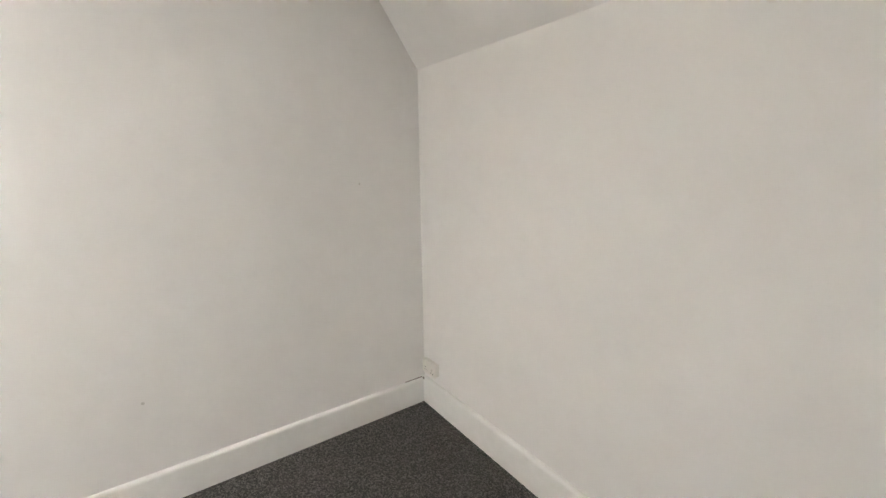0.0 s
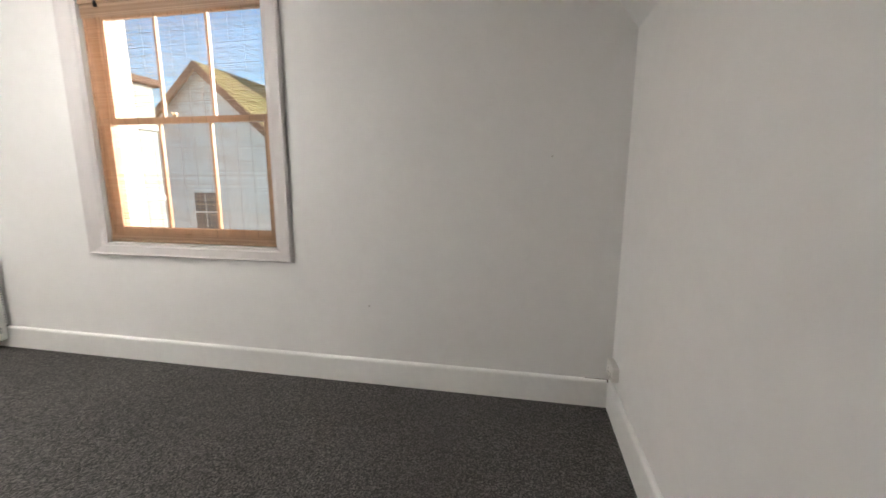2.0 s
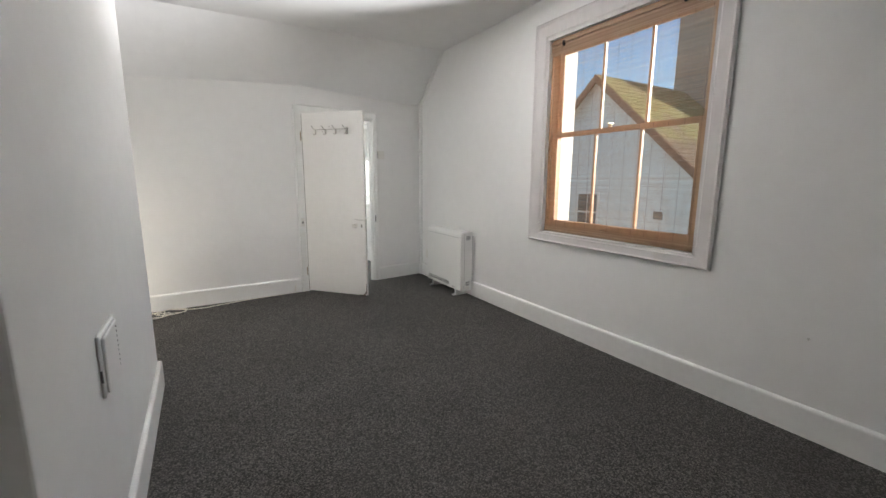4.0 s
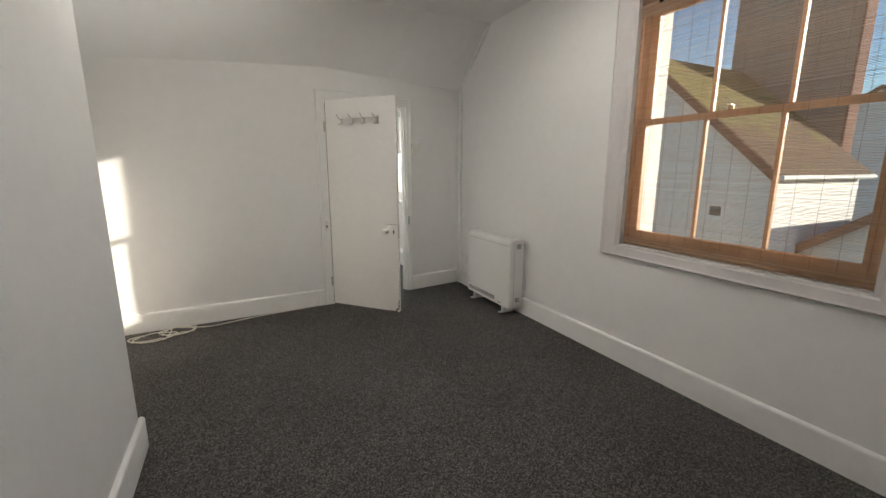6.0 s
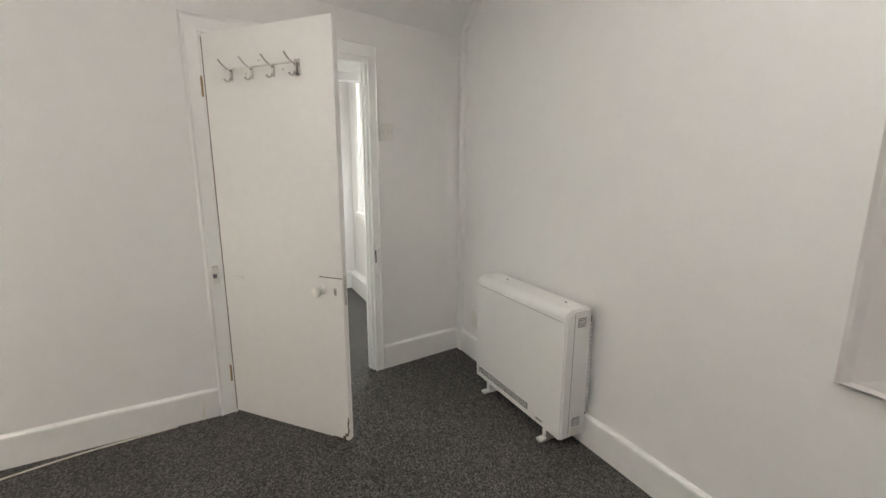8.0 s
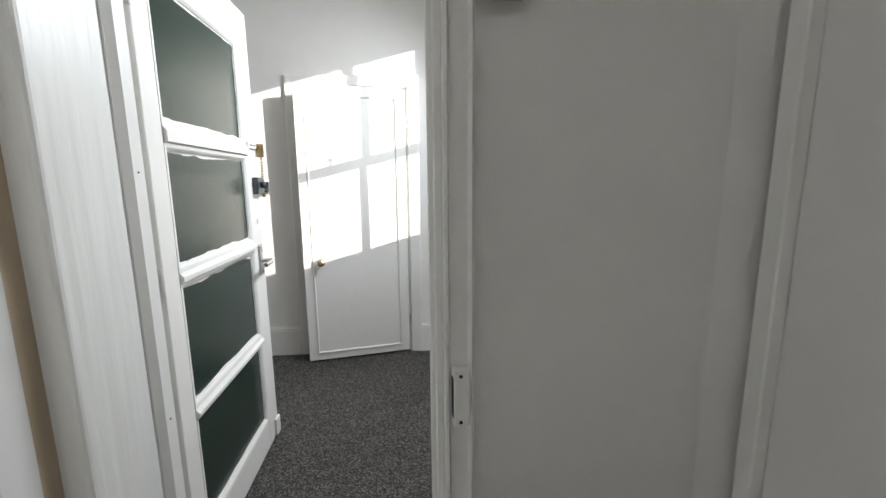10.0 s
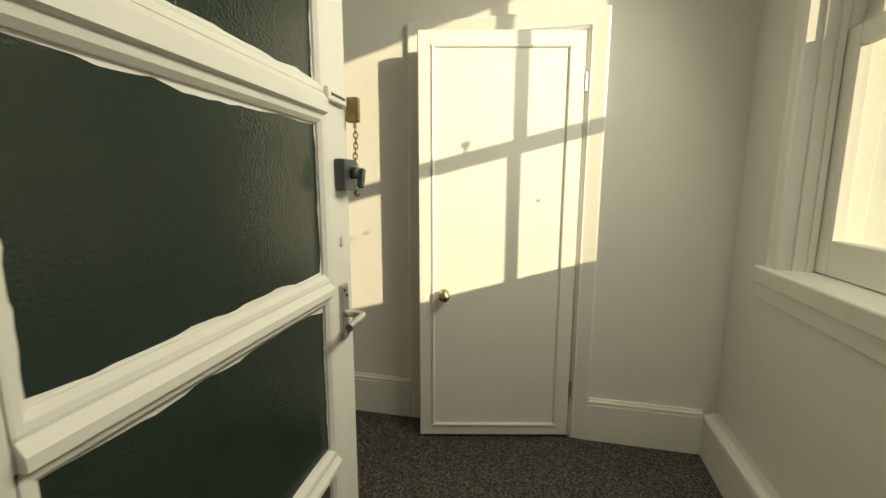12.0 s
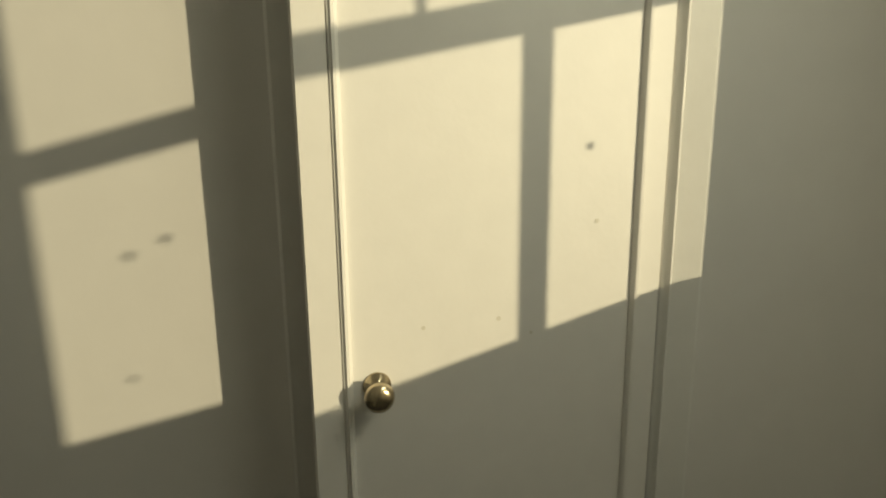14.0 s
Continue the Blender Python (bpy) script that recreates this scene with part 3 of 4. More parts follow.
gr = part("front_grille", box(-0.002, 0.004, 0.26, HL - 0.035, 0.105, 0.148), M_VENT, heater, "grey slotted outlet grille")
for i in range(34):
    y = 0.268 + i * 0.0150
    part("slat", box(-0.0028, 0.0, y, y + 0.004, 0.106, 0.147), M_HEATER, gr)
part("grille_frame", box(-0.005, -0.001, 0.255, HL - 0.03, 0.148, 0.153), M_HEATER, heater)
part("grille_frame", box(-0.005, -0.001, 0.255, HL - 0.03, 0.100, 0.105), M_HEATER, heater)
part("badge", box(-0.003, 0, 0.14, 0.19, 0.098, 0.104), M_VENT, heater)
bk = part("back_fins", box(HD + 0.004, HD + 0.018, 0.008, HL - 0.008, HZ0 + 0.1, HZ1 - 0.045), M_VENT, heater, "grey finned rear heat shield")
for i in range(24):
    z = HZ0 + 0.12 + i * 0.0205
    part("fin", box(HD + 0.003, HD + 0.024, 0.002, 0.009, z, z + 0.01), M_HEATER, bk)
for y in (0.11, HL - 0.15):
    bm = box(-0.03, HD, y, y + 0.038, 0.001, 0.018, bevel=0.006, seg=2)
    add_box(bm, 0.01, HD - 0.02, y + 0.006, y + 0.032, 0.016, HZ0 + 0.01)
    part("foot", bm, M_HEATER, heater)
for y in (0.12, HL - 0.18):
    part("lid_screw", cyl((0.10, y, HZ1), (0.10, y, HZ1 + 0.003), 0.006, 10), M_VENT, heater)


# ---------------------------------------------------------------- sockets, trunking, cable
def socket(name, m, w, h, label, pins=True, category="socket"):
    """Plate lies in local x-z, face towards local -y."""
    s = empty(name, m, label, category)
    part("back_box", box(-w / 2 + 0.003, w / 2 - 0.003, -0.028, 0, -h / 2 + 0.003, h / 2 - 0.003, bevel=0.003), M_PLASTIC, s)
    part("face_plate", box(-w / 2, w / 2, -0.036, -0.028, -h / 2, h / 2, bevel=0.003, seg=2), M_PLASTIC, s)
    if pins:
        for c in (-w / 4, w / 4):
            part("rocker", box(c - 0.008, c + 0.008, -0.040, -0.036, 0.014, 0.032, bevel=0.002), M_PLASTIC, s)
            for dx, dz, ww, hh in ((0, -0.004, 0.004, 0.009), (-0.011, -0.024, 0.007, 0.004), (0.011, -0.024, 0.007, 0.004)):
                part("pin_hole", box(c + dx - ww / 2, c + dx + ww / 2, -0.0368, -0.035, dz - hh / 2, dz + hh / 2), M_BLACK, s)
    return s


socket("wall_socket", pose(1.912, SOUTH, 0.282, 0, 0, 180), 0.146, 0.088, "white double socket low in the corner")
socket("wall_socket", pose(EAST, 5.14, 0.33, 0, 0, -90), 0.086, 0.12, "white blanked wall plate behind the heater", pins=False)
plate = empty("vent_plate", pose(PIER, 1.99, 0.745, 0, 0, 90), "shallow white ventilator plate on the pier", "vent plate")
part("rim", box(-0.125, 0.125, -0.012, 0, -0.105, 0.105, bevel=0.005, seg=2), M_WALL, plate)
part("cover", box(-0.112, 0.112, -0.022, -0.010, -0.094, 0.094, bevel=0.008, seg=3), M_WALL, plate)
for i in range(9):
    part("hole", cyl((0.085, -0.0228, -0.072 + 0.018 * i), (0.085, -0.021, -0.072 + 0.018 * i), 0.004, 10), M_VENT, plate)
part("side_slot", box(-0.1262, -0.124, -0.009, -0.003, -0.05, -0.01), M_VENT, plate)

bm = box(EAST - 0.034, EAST, 5.352, 5.402, 0.0, 2.37, bevel=0.003)
tr = tagged(link("cable_trunking", bm, M_GLOSS), "white painted cable trunking running up the corner", "cable trunking")
bm = bmesh.new()
p, q = Vector((EAST - 0.015, 5.37, 2.36)), Vector((EAST - 0.015, 4.83, 2.84))
d = q - p
add_box(bm, -0.015, 0.015, -0.022, 0.022, -d.length / 2, d.length / 2, m=Matrix.Translation((p + q) / 2) @ Matrix.Rotation(math.atan2(-d.y, d.z), 4, "X"))
part("upper_length", bm, M_GLOSS, tr)

random.seed(11)
pts = []
for cx, cy, rx, ry, turns in ((-1.17, 4.985, 0.16, 0.085, 1.6), (-1.00, 5.065, 0.13, 0.085, 2.0)):
    for i in range(int(26 * turns)):
        a = i / 26 * 2 * math.pi + 2.0
        k = 1 + 0.12 * math.sin(i * 0.37)
        pts.append((cx + rx * k * math.cos(a), cy + ry * k * math.sin(a) - 0.02 * (i // 26), 0.006 + 0.010 * (i % 7) / 7 + 0.004 * (i // 24)))
pts += [(-0.76, 5.05, 0.006), (-0.6, 5.10, 0.005), (-0.40, 5.145, 0.005), (-0.2, 5.175, 0.006), (0.1, 5.198, 0.006)]
cab = tube("aerial_cable", pts, 0.0042, M_CABLE)
tagged(cab, "loose coil of cream aerial cable on the carpet", "cable")
bit = tube("cable_stub", [(0.225, 5.212, 0.02), (0.23, 5.19, 0.06), (0.235, 5.195, 0.09), (0.245, 5.21, 0.11)], 0.004, M_CABLE)
tagged(bit, "short cut cable end sticking out at the skirting", "cable")

M_SCUFF = mat("wall_scuff", (0.62, 0.60, 0.56), 0.8, var=0.15, scale=40)
bm = bmesh.new()
for y, z, r in ((-0.065, 1.464, 0.006), (1.036, 0.529, 0.007)):
    add_cyl(bm, (EAST - 0.0006, y, z), (EAST + 0.002, y, z), r, 12)
tagged(link("wall_marks", bm, M_SCUFF), "small grey scuff marks on the plaster", "marks", kind="structure")
bm = box(EAST - 0.004, EAST + 0.001, SOUTH + 0.02, SOUTH + 0.15, 0.169, 0.1725)
add_box(bm, EAST - 0.12, EAST - 0.02, SOUTH - 0.001, SOUTH + 0.004, 0.169, 0.1725)
add_box(bm, EAST - 0.03, EAST - 0.015, SOUTH + 0.012, SOUTH + 0.026, 0.165, 0.175)
tagged(link("trim_11", bm, M_CRACK), "dirty open joint along the skirting top in the corner", "crack", kind="structure")

# ---------------------------------------------------------------- bedroom sash window with bamboo blind
win = empty("window_1", pose(EAST, 0, 0), "pine sash window of twelve panes, closed", "window", kind="structure")
y0, y1, z0, z1 = WIN
FR = ((0, 0), (0.115, 0), (0.115, 0.020), (0.103, 0.030), (0.088, 0.022), (0.028, 0.016), (0.018, 0.008), (0, 0.006))
architrave("trim_8", [((EAST, y1, z0), (0, 1.40, -0.75)), ((EAST, y1, z1), (0, 1.40, 1.35)), ((EAST, y0, z1), (0, -1.05, 1.35)), ((EAST, y0, z0), (0, -1.05, -0.75)), ((EAST, y1, z0), (0, 1.40, -0.75))], (-1, 0, 0), M_CASING, "wide white moulded casing round the sash window, its shade painted grey", FR)
for nm, b6 in (("frame_side", (0.03, 0.17, y0, y0 + 0.022, z0, z1)), ("frame_side", (0.03, 0.17, y1 - 0.022, y1, z0, z1)), ("frame_head", (0.03, 0.17, y0, y1, z1 - 0.022, z1)), ("sill", (0.03, 0.36, y0, y1, z0 - 0.01, z0 + 0.02))):
    part(nm, box(*b6, bevel=0.002), M_PINE if nm != "sill" else M_SILL, win)


def sash(parent, x, ya, yb, za, zb, stile, bottom, top, bars, material, depth=0.036, lowbar=0.02, at=None):
    s = part("sash", box(x, x + depth, ya, ya + stile, za, zb, bevel=0.003), material, parent)
    part("stile", box(x, x + depth, yb - stile, yb, za, zb, bevel=0.003), material, s)
    part("bottom_rail", box(x + 0.0005, x + depth - 0.0005, ya + stile, yb - stile, za, za + bottom, bevel=0.003), material, s)
    part("top_rail", box(x + 0.0005, x + depth - 0.0005, ya + stile, yb - stile, zb - top, zb, bevel=0.003), material, s)
    w = (yb - ya - 2 * stile) / (bars + 1)
    cuts = [ya + stile] + (at or [ya + stile + w * (i + 1) for i in range(bars)]) + [yb - stile]
    for c in cuts[1:-1]:
        part("glazing_bar", box(x + 0.004, x + depth - 0.004, c - lowbar / 2, c + lowbar / 2, za + bottom, zb - top, bevel=0.003), material, s)
    for a, b in zip(cuts, cuts[1:]):
        p = part("pane", box(x + depth * 0.5, x + depth * 0.5 + 0.003, a - 0.004, b + 0.004, za + bottom - 0.004, zb - top + 0.004), M_GLASS, s)
        p.visible_shadow = False
    return s


sash(win, 0.06, y0 + 0.022, y1 - 0.022, 0.895, 1.745, 0.055, 0.095, 0.04, 2, M_PINE)
sash(win, 0.105, y0 + 0.022, y1 - 0.022, 1.71, z1 - 0.022, 0.055, 0.04, 0.09, 2, M_PINE)
part("sash_lift", box(0.048, 0.062, 2.37, 2.42, 0.925, 0.95, bevel=0.004), M_BRASS, win)
bm = cyl((0.065, 2.40, 1.745), (0.065, 2.40, 1.765), 0.016, 14)
add_box(bm, 0.03, 0.10, 2.392, 2.408, 1.765, 1.773, bevel=0.003)
part("sash_fastener", bm, M_BRASS, win)

blind = empty("bamboo_blind", pose(EAST, 0, 0), "lowered orange-brown split bamboo roll blind at the window", "blind")
verts, faces = [], []
BX = 0.022
pitch = 0.0066
n = int((z1 - 0.05 - z0 - 0.01) / pitch)
rng = np.random.default_rng(5)
for i in range(n):
    z = z0 + 0.012 + i * pitch + rng.normal(0, 0.0005)
    h = 0.0022 + rng.uniform(-0.0005, 0.0007)
    sag = rng.normal(0, 0.0008)
    s = len(verts)
    for y, k in ((y0 + 0.012, 0), (y1 - 0.012, sag)):
        for dx, dz in ((0, 0), (0.0012, 0), (0.0012, h), (0, h)):
            verts.append((BX + dx, y, z + dz + k))
    for f in ((0, 1, 2, 3), (7, 6, 5, 4), (0, 4, 5, 1), (1, 5, 6, 2), (2, 6, 7, 3), (3, 7, 4, 0)):
        faces.append([s + v for v in f])
me = bpy.data.meshes.new("slats")
me.from_pydata(verts, [], faces)
me.materials.append(M_BAMBOO)
sl = new("slats", me)
sl.parent = blind
tagged(sl, "thin split bamboo slats", kind="stuff")
for i in range(13):
    y = y0 + 0.04 + (y1 - y0 - 0.08) * i / 12
    part("stitching", box(BX - 0.0016, BX - 0.0002, y - 0.0006, y + 0.0006, z0 + 0.01, z1 - 0.06), M_BARGE, blind)
verts, faces = [], []
for z, x in [(z1 - 0.135 + 0.0034 * i, 0.010) for i in range(32)] + [(z0 + 0.010 + 0.0040 * i, 0.016) for i in range(14)]:
    z += rng.normal(0, 0.0004)
    s = len(verts)
    for y in (y0 + 0.010, y1 - 0.010):
        for dx, dz in ((0, 0), (0.0012, 0), (0.0012, 0.0027), (0, 0.0027)):
            verts.append((x + dx, y, z + dz))
    for f in ((0, 1, 2, 3), (7, 6, 5, 4), (0, 4, 5, 1), (1, 5, 6, 2), (2, 6, 7, 3), (3, 7, 4, 0)):
        faces.append([s + v for v in f])
me = bpy.data.meshes.new("valance")
me.from_pydata(verts, [], faces)
me.materials.append(M_BAMBOO)
val = new("valance", me)
val.parent = blind
tagged(val, "doubled bamboo valance and folded hem", kind="stuff")
part("head_rail", box(0.0, 0.03, y0 + 0.01, y1 - 0.01, z1 - 0.052, z1 - 0.022, bevel=0.004), M_BAMBOO, blind)
part("bottom_roll", cyl((BX + 0.004, y0 + 0.012, z0 + 0.022), (BX + 0.004, y1 - 0.012, z0 + 0.022), 0.013, 14), M_BAMBOO, blind, smooth=True)
for y in (y0 + 0.20, y1 - 0.15):
    part("pulley", box(-0.006, 0.012, y - 0.012, y + 0.012, z1 - 0.075, z1 - 0.035, bevel=0.004), M_BLACK, blind)

# ---------------------------------------------------------------- glazed door, standing open into the hall
GW = 0.812
gd = empty("door_2", pose(0.524, 5.656, 0, 0, 0, 93.8), "white half-opened door of four dark green obscure glass panes", "door", kind="structure")
# local x along the leaf from the hinge, local -y towards the side seen
ZT = 1.985
RAILS = ((0.02, 0.15), (0.542, 0.572), (0.978, 1.010), (1.385, 1.432), (1.845, ZT))
part("hinge_stile", box(0.0, 0.080, 0, 0.04, 0.02, ZT, bevel=0.004, seg=2), M_DOOR, gd)
part("lock_stile", box(GW - 0.115, GW, 0, 0.04, 0.02, ZT, bevel=0.004, seg=2), M_DOOR, gd)
for a, b in RAILS:
    part("rail", box(0.080, GW - 0.115, 0.0005, 0.0395, a, b, bevel=0.004, seg=2), M_DOOR, gd)
BEAD = ((0, 0), (0.020, 0), (0.020, 0.006), (0.012, 0.014), (0.004, 0.016), (0, 0.016))
random.seed(9)
for (a0, a1), (b0, b1) in zip(RAILS, RAILS[1:]):
    xa, xb, za, zb = 0.080, GW - 0.115, a1, b0
    pane = part("pane", box(xa - 0.003, xb + 0.003, 0.016, 0.021, za - 0.003, zb + 0.003), M_GREEN, gd, "dark green obscure glass")
    for x, s in ((xa, 1), (xb, -1)):
        bm = bmesh.new()
        sweep(bm, BEAD, (x, 0.0155, za), (x, 0.0155, zb), (0, -1, 0), (s, 0, 0))
        part("glazing_bead", bm, M_DOOR, gd)
    for z, s in ((za, 1), (zb, -1)):
        bm = bmesh.new()
        sweep(bm, BEAD, (xa, 0.0155, z), (xb, 0.0155, z), (0, -1, 0), (0, 0, s))
        part("glazing_bead", bm, M_DOOR, gd)
    # ragged paint left on the glass along the beads
    bm = bmesh.new()
    for z, s in ((za + 0.02, 1), (zb - 0.02, -1)):
        n = 26
        h = [random.uniform(0.001, 0.009) if random.random() < 0.85 else random.uniform(0.008, 0.018) for _ in range(n + 1)]
        h = [(h[max(i - 1, 0)] + h[i] + h[min(i + 1, n)]) / 3 for i in range(n + 1)]
        top = [bm.verts.new((xa + 0.018 + (xb - xa - 0.036) * i / n, 0.0152, z + s * h[i])) for i in range(n + 1)]
        low = [bm.verts.new((xa + 0.018 + (xb - xa - 0.036) * i / n, 0.0152, z - s * 0.002)) for i in range(n + 1)]
        for i in range(n):
            bm.faces.new((low[i], low[i + 1], top[i + 1], top[i]))
    for x, s in ((xa + 0.02, 1), (xb - 0.02, -1)):
        n = 18
        h = [random.uniform(0.0005, 0.006) for _ in range(n + 1)]
        top = [bm.verts.new((x + s * h[i], 0.0150, za + 0.018 + (zb - za - 0.036) * i / n)) for i in range(n + 1)]
        low = [bm.verts.new((x - s * 0.002, 0.0150, za + 0.018 + (zb - za - 0.036) * i / n)) for i in range(n + 1)]
        for i in range(n):
            bm.faces.new((low[i], low[i + 1], top[i + 1], top[i]))
    part("paint_smear", bm, M_DOOR, pane, "ragged white paint overlapping the glass")
# moulded caps on the rails
for a, b in RAILS[1:4]:
    bm = bmesh.new()
    sweep(bm, ((0, 0), (0.012, 0.004), (0.012, b - a - 0.014), (0.006, b - a - 0.008), (0, b - a)), (0.082, 0.001, a), (GW - 0.118, 0.001, a), (0, 0, 1), (0, -1, 0))
    part("rail_moulding", bm, M_DOOR, gd)
part("weatherboard", box(GW - 0.05, GW + 0.004, -0.012, 0.0, 0.025, 0.115, bevel=0.004), M_DOOR, gd)
# rim lock
RL = (GW - 0.080, GW - 0.004)
lock = part("rim_lock", box(RL[0], RL[1], -0.026, -0.0005, 1.220, 1.294, bevel=0.003, seg=2), M_GREYLOCK, gd, "dark grey rim night latch")
part("lock_turn", lathe([(0.014, 0), (0.014, 0.014), (0.010, 0.018), (0.001, 0.0185)], Matrix.Translation((RL[0] + 0.042, -0.026, 1.262)) @ Matrix.Rotation(radians(90), 4, "X")), M_GREYLOCK, lock, smooth=True)
part("turn_wing", box(-0.007, 0.007, -0.056, -0.040, -0.024, 0.024, bevel=0.003, m=Matrix.Translation((RL[0] + 0.046, 0, 1.250)) @ Matrix.Rotation(radians(18), 4, "Y")), M_GREYLOCK, lock)
part("snib", cyl((RL[1] - 0.016, -0.037, 1.268), (RL[1] - 0.016, -0.026, 1.268), 0.008, 12), M_GREYLOCK, lock)
part("latch_bolt", box(RL[1], RL[1] + 0.008, -0.020, -0.008, 1.245, 1.272, bevel=0.002), M_BRASS, lock)
# keyhole, lever handle on plate
part("keyhole_cover", box(GW - 0.062, GW - 0.052, -0.006, 0.0, 1.085, 1.112, bevel=0.004), M_DOOR, gd)
HX = GW - 0.060
hp = part("handle_plate", box(HX - 0.019, HX + 0.019, -0.009, -0.0005, 0.852, 0.992, bevel=0.003, seg=2), M_ALU, gd, "satin metal lever handle plate")
for z in (0.978, 0.962, 0.866):
    part("screw", cyl((HX + (0.006 if z < 0.97 else -0.006), -0.0105, z), (HX + (0.006 if z < 0.97 else -0.006), -0.008, z), 0.0038, 10), M_BLACK, hp)
tube("lever", [(HX, -0.008, 0.918), (HX, -0.035, 0.918), (HX, -0.052, 0.918), (HX - 0.02, -0.056, 0.917), (HX - 0.05, -0.056, 0.915), (HX - 0.088, -0.054, 0.913)], 0.0095, M_ALU, hp)
# chain slide, chain holder, hanging chain
sld = part("chain_slide", box(GW - 0.118, GW - 0.022, -0.012, -0.0005, 1.418, 1.446, bevel=0.003, seg=2), M_DOOR, gd, "overpainted door chain slide")
part("slot", box(GW - 0.105, GW - 0.034, -0.0128, -0.011, 1.429, 1.435), M_CRACK, sld)
hol = part("chain_holder", box(GW - 0.010, GW + 0.010, -0.034, -0.001, 1.385, 1.445, bevel=0.005, seg=2), M_DARKBRASS, gd, "brass door chain holder")


def torus(bm, m, R, r, sx=1.0, seg=14, ring=7):
    g = [[bm.verts.new(m @ Vector(((R + r * math.cos(2 * math.pi * j / ring)) * math.cos(2 * math.pi * i / seg), r * math.sin(2 * math.pi * j / ring), (R + r * math.cos(2 * math.pi * j / ring)) * math.sin(2 * math.pi * i / seg) * sx))) for j in range(ring)] for i in range(seg)]
    for i in range(seg):
        for j in range(ring):
            bm.faces.new((g[i][j], g[(i + 1) % seg][j], g[(i + 1) % seg][(j + 1) % ring], g[i][(j + 1) % ring]))


chain = part("chain", box(GW - 0.002, GW + 0.004, -0.024, -0.018, 1.372, 1.386), M_DARKBRASS, gd, "dark brass security chain hanging")
for i in range(12):
    bm = bmesh.new()
    torus(bm, Matrix.Translation((GW + 0.001 + 0.0035 * math.sin(i * 0.9), -0.021, 1.368 - i * 0.0128)) @ Matrix.Rotation(radians(90 * (i % 2) + 25), 4, "Z"), 0.0050, 0.0015, 1.75)
    part("chain_link", bm, M_DARKBRASS, chain, smooth=True)
bm = bmesh.new()
bmesh.ops.create_uvsphere(bm, u_segments=12, v_segments=8, radius=0.008, matrix=Matrix.Translation((GW + 0.001, -0.021, 1.212)))
part("chain_stud", bm, M_DARKBRASS, chain, smooth=True)
for z in (1.75, 1.0, 0.25):
    part("hinge", cyl((-0.002, 0.001, z - 0.04), (-0.002, 0.001, z + 0.04), 0.005, 10), M_DOOR, gd)

# ---------------------------------------------------------------- cupboard door in the hall, ajar
ch, cf = Vector((1.092, 7.474, 0)), Vector((0.388, 7.296, 0))
cv = (cf - ch).normalized()
CW = (cf - ch).length
# local x from hinge to free edge, local y towards the room
MC = Matrix(((cv.x, -cv.y, 0, ch.x), (cv.y, cv.x, 0, ch.y), (0, 0, 1, 0), (0, 0, 0, 1)))
cd = empty("door_3", MC, "white panelled cupboard door standing ajar", "door", kind="structure")
part("door_leaf", box(0, CW, -0.034, 0, 0.014, 1.893, bevel=0.003, seg=2), M_DOOR, cd)
BD = ((0, 0), (0.016, 0), (0.016, 0.004), (0.011, 0.011), (0.006, 0.012), (0.003, 0.007), (0, 0.007))
e = 0.058
for p, q, o in (((e, 0.0005, 0.075), (e, 0.0005, 1.835), (1, 0, 0)), ((CW - e, 0.0005, 0.075), (CW - e, 0.0005, 1.835), (-1, 0, 0)), ((e, 0.0005, 1.835), (CW - e, 0.0005, 1.835), (0, 0, -1)), ((e, 0.0005, 0.062), (CW - e, 0.0005, 0.062), (0, 0, 1))):
    bm = bmesh.new()
    sweep(bm, BD, p, q, (0, 1, 0), o)
    part("bead", bm, M_DOOR, cd)
for b6 in ((0.003, e - 0.001, 0.0005, 0.005, 0.016, 1.891), (CW - e + 0.001, CW - 0.003, 0.0005, 0.005, 0.016, 1.891), (e - 0.001, CW - e + 0.001, 0.0005, 0.005, 1.836, 1.891), (e - 0.001, CW - e + 0.001, 0.0005, 0.005, 0.016, 0.06)):
    part("border_strip", box(*b6, bevel=0.0015), M_DOOR, cd)
knob(cd, Matrix.Translation((CW - 0.117, 0.0, 0.728)) @ Matrix.Rotation(radians(-90), 4, "X"), M_BRASS, "door_knob", 0.027, 0.06, "round brass door knob", 0.026)
for z in (1.68, 0.255):
    bm = box(-0.014, 0.012, -0.002, 0.004, z - 0.038, z + 0.038, bevel=0.001)
    add_cyl(bm, (-0.002, 0.005, z - 0.038), (-0.002, 0.005, z + 0.038), 0.005, 10)
    part("hinge", bm, M_ALU, cd)
random.seed(3)
bm = bmesh.new()
for x, z in ((0.30, 0.80), (0.37, 0.835), (0.52, 0.83), (0.16, 1.02)):
    add_cyl(bm, (x, -0.001, z), (x, 0.0008, z), random.uniform(0.003, 0.006), 12)
M_SMUDGE = mat("smudge", (0.70, 0.67, 0.60), 0.6, var=0.1, scale=30)
part("smudge", bm, M_SMUDGE, cd, "faint finger marks")
# casing of the cupboard door, on the slightly skewed wall
w0, w1 = Vector((0.372, 7.4755, 0)), Vector((1.100, 7.4965, 0))
wd = (w1 - w0).normalized()
wo = Vector((wd.y, -wd.x, 0))
CA = ((0, 0), (0.086, 0), (0.086, 0.022), (0.078, 0.026), (0.020, 0.020), (0.014, 0.026), (0.006, 0.018), (0, 0.014))
up = Vector((0, 0, 1))
architrave("trim_9", [(w0, -wd), (w0 + up * 1.9, -wd + up * 0.95), (w1 + up * 1.9, wd + up * 0.95), (w1, wd)], wo, profile=CA, label="white moulded casing round the cupboard door")

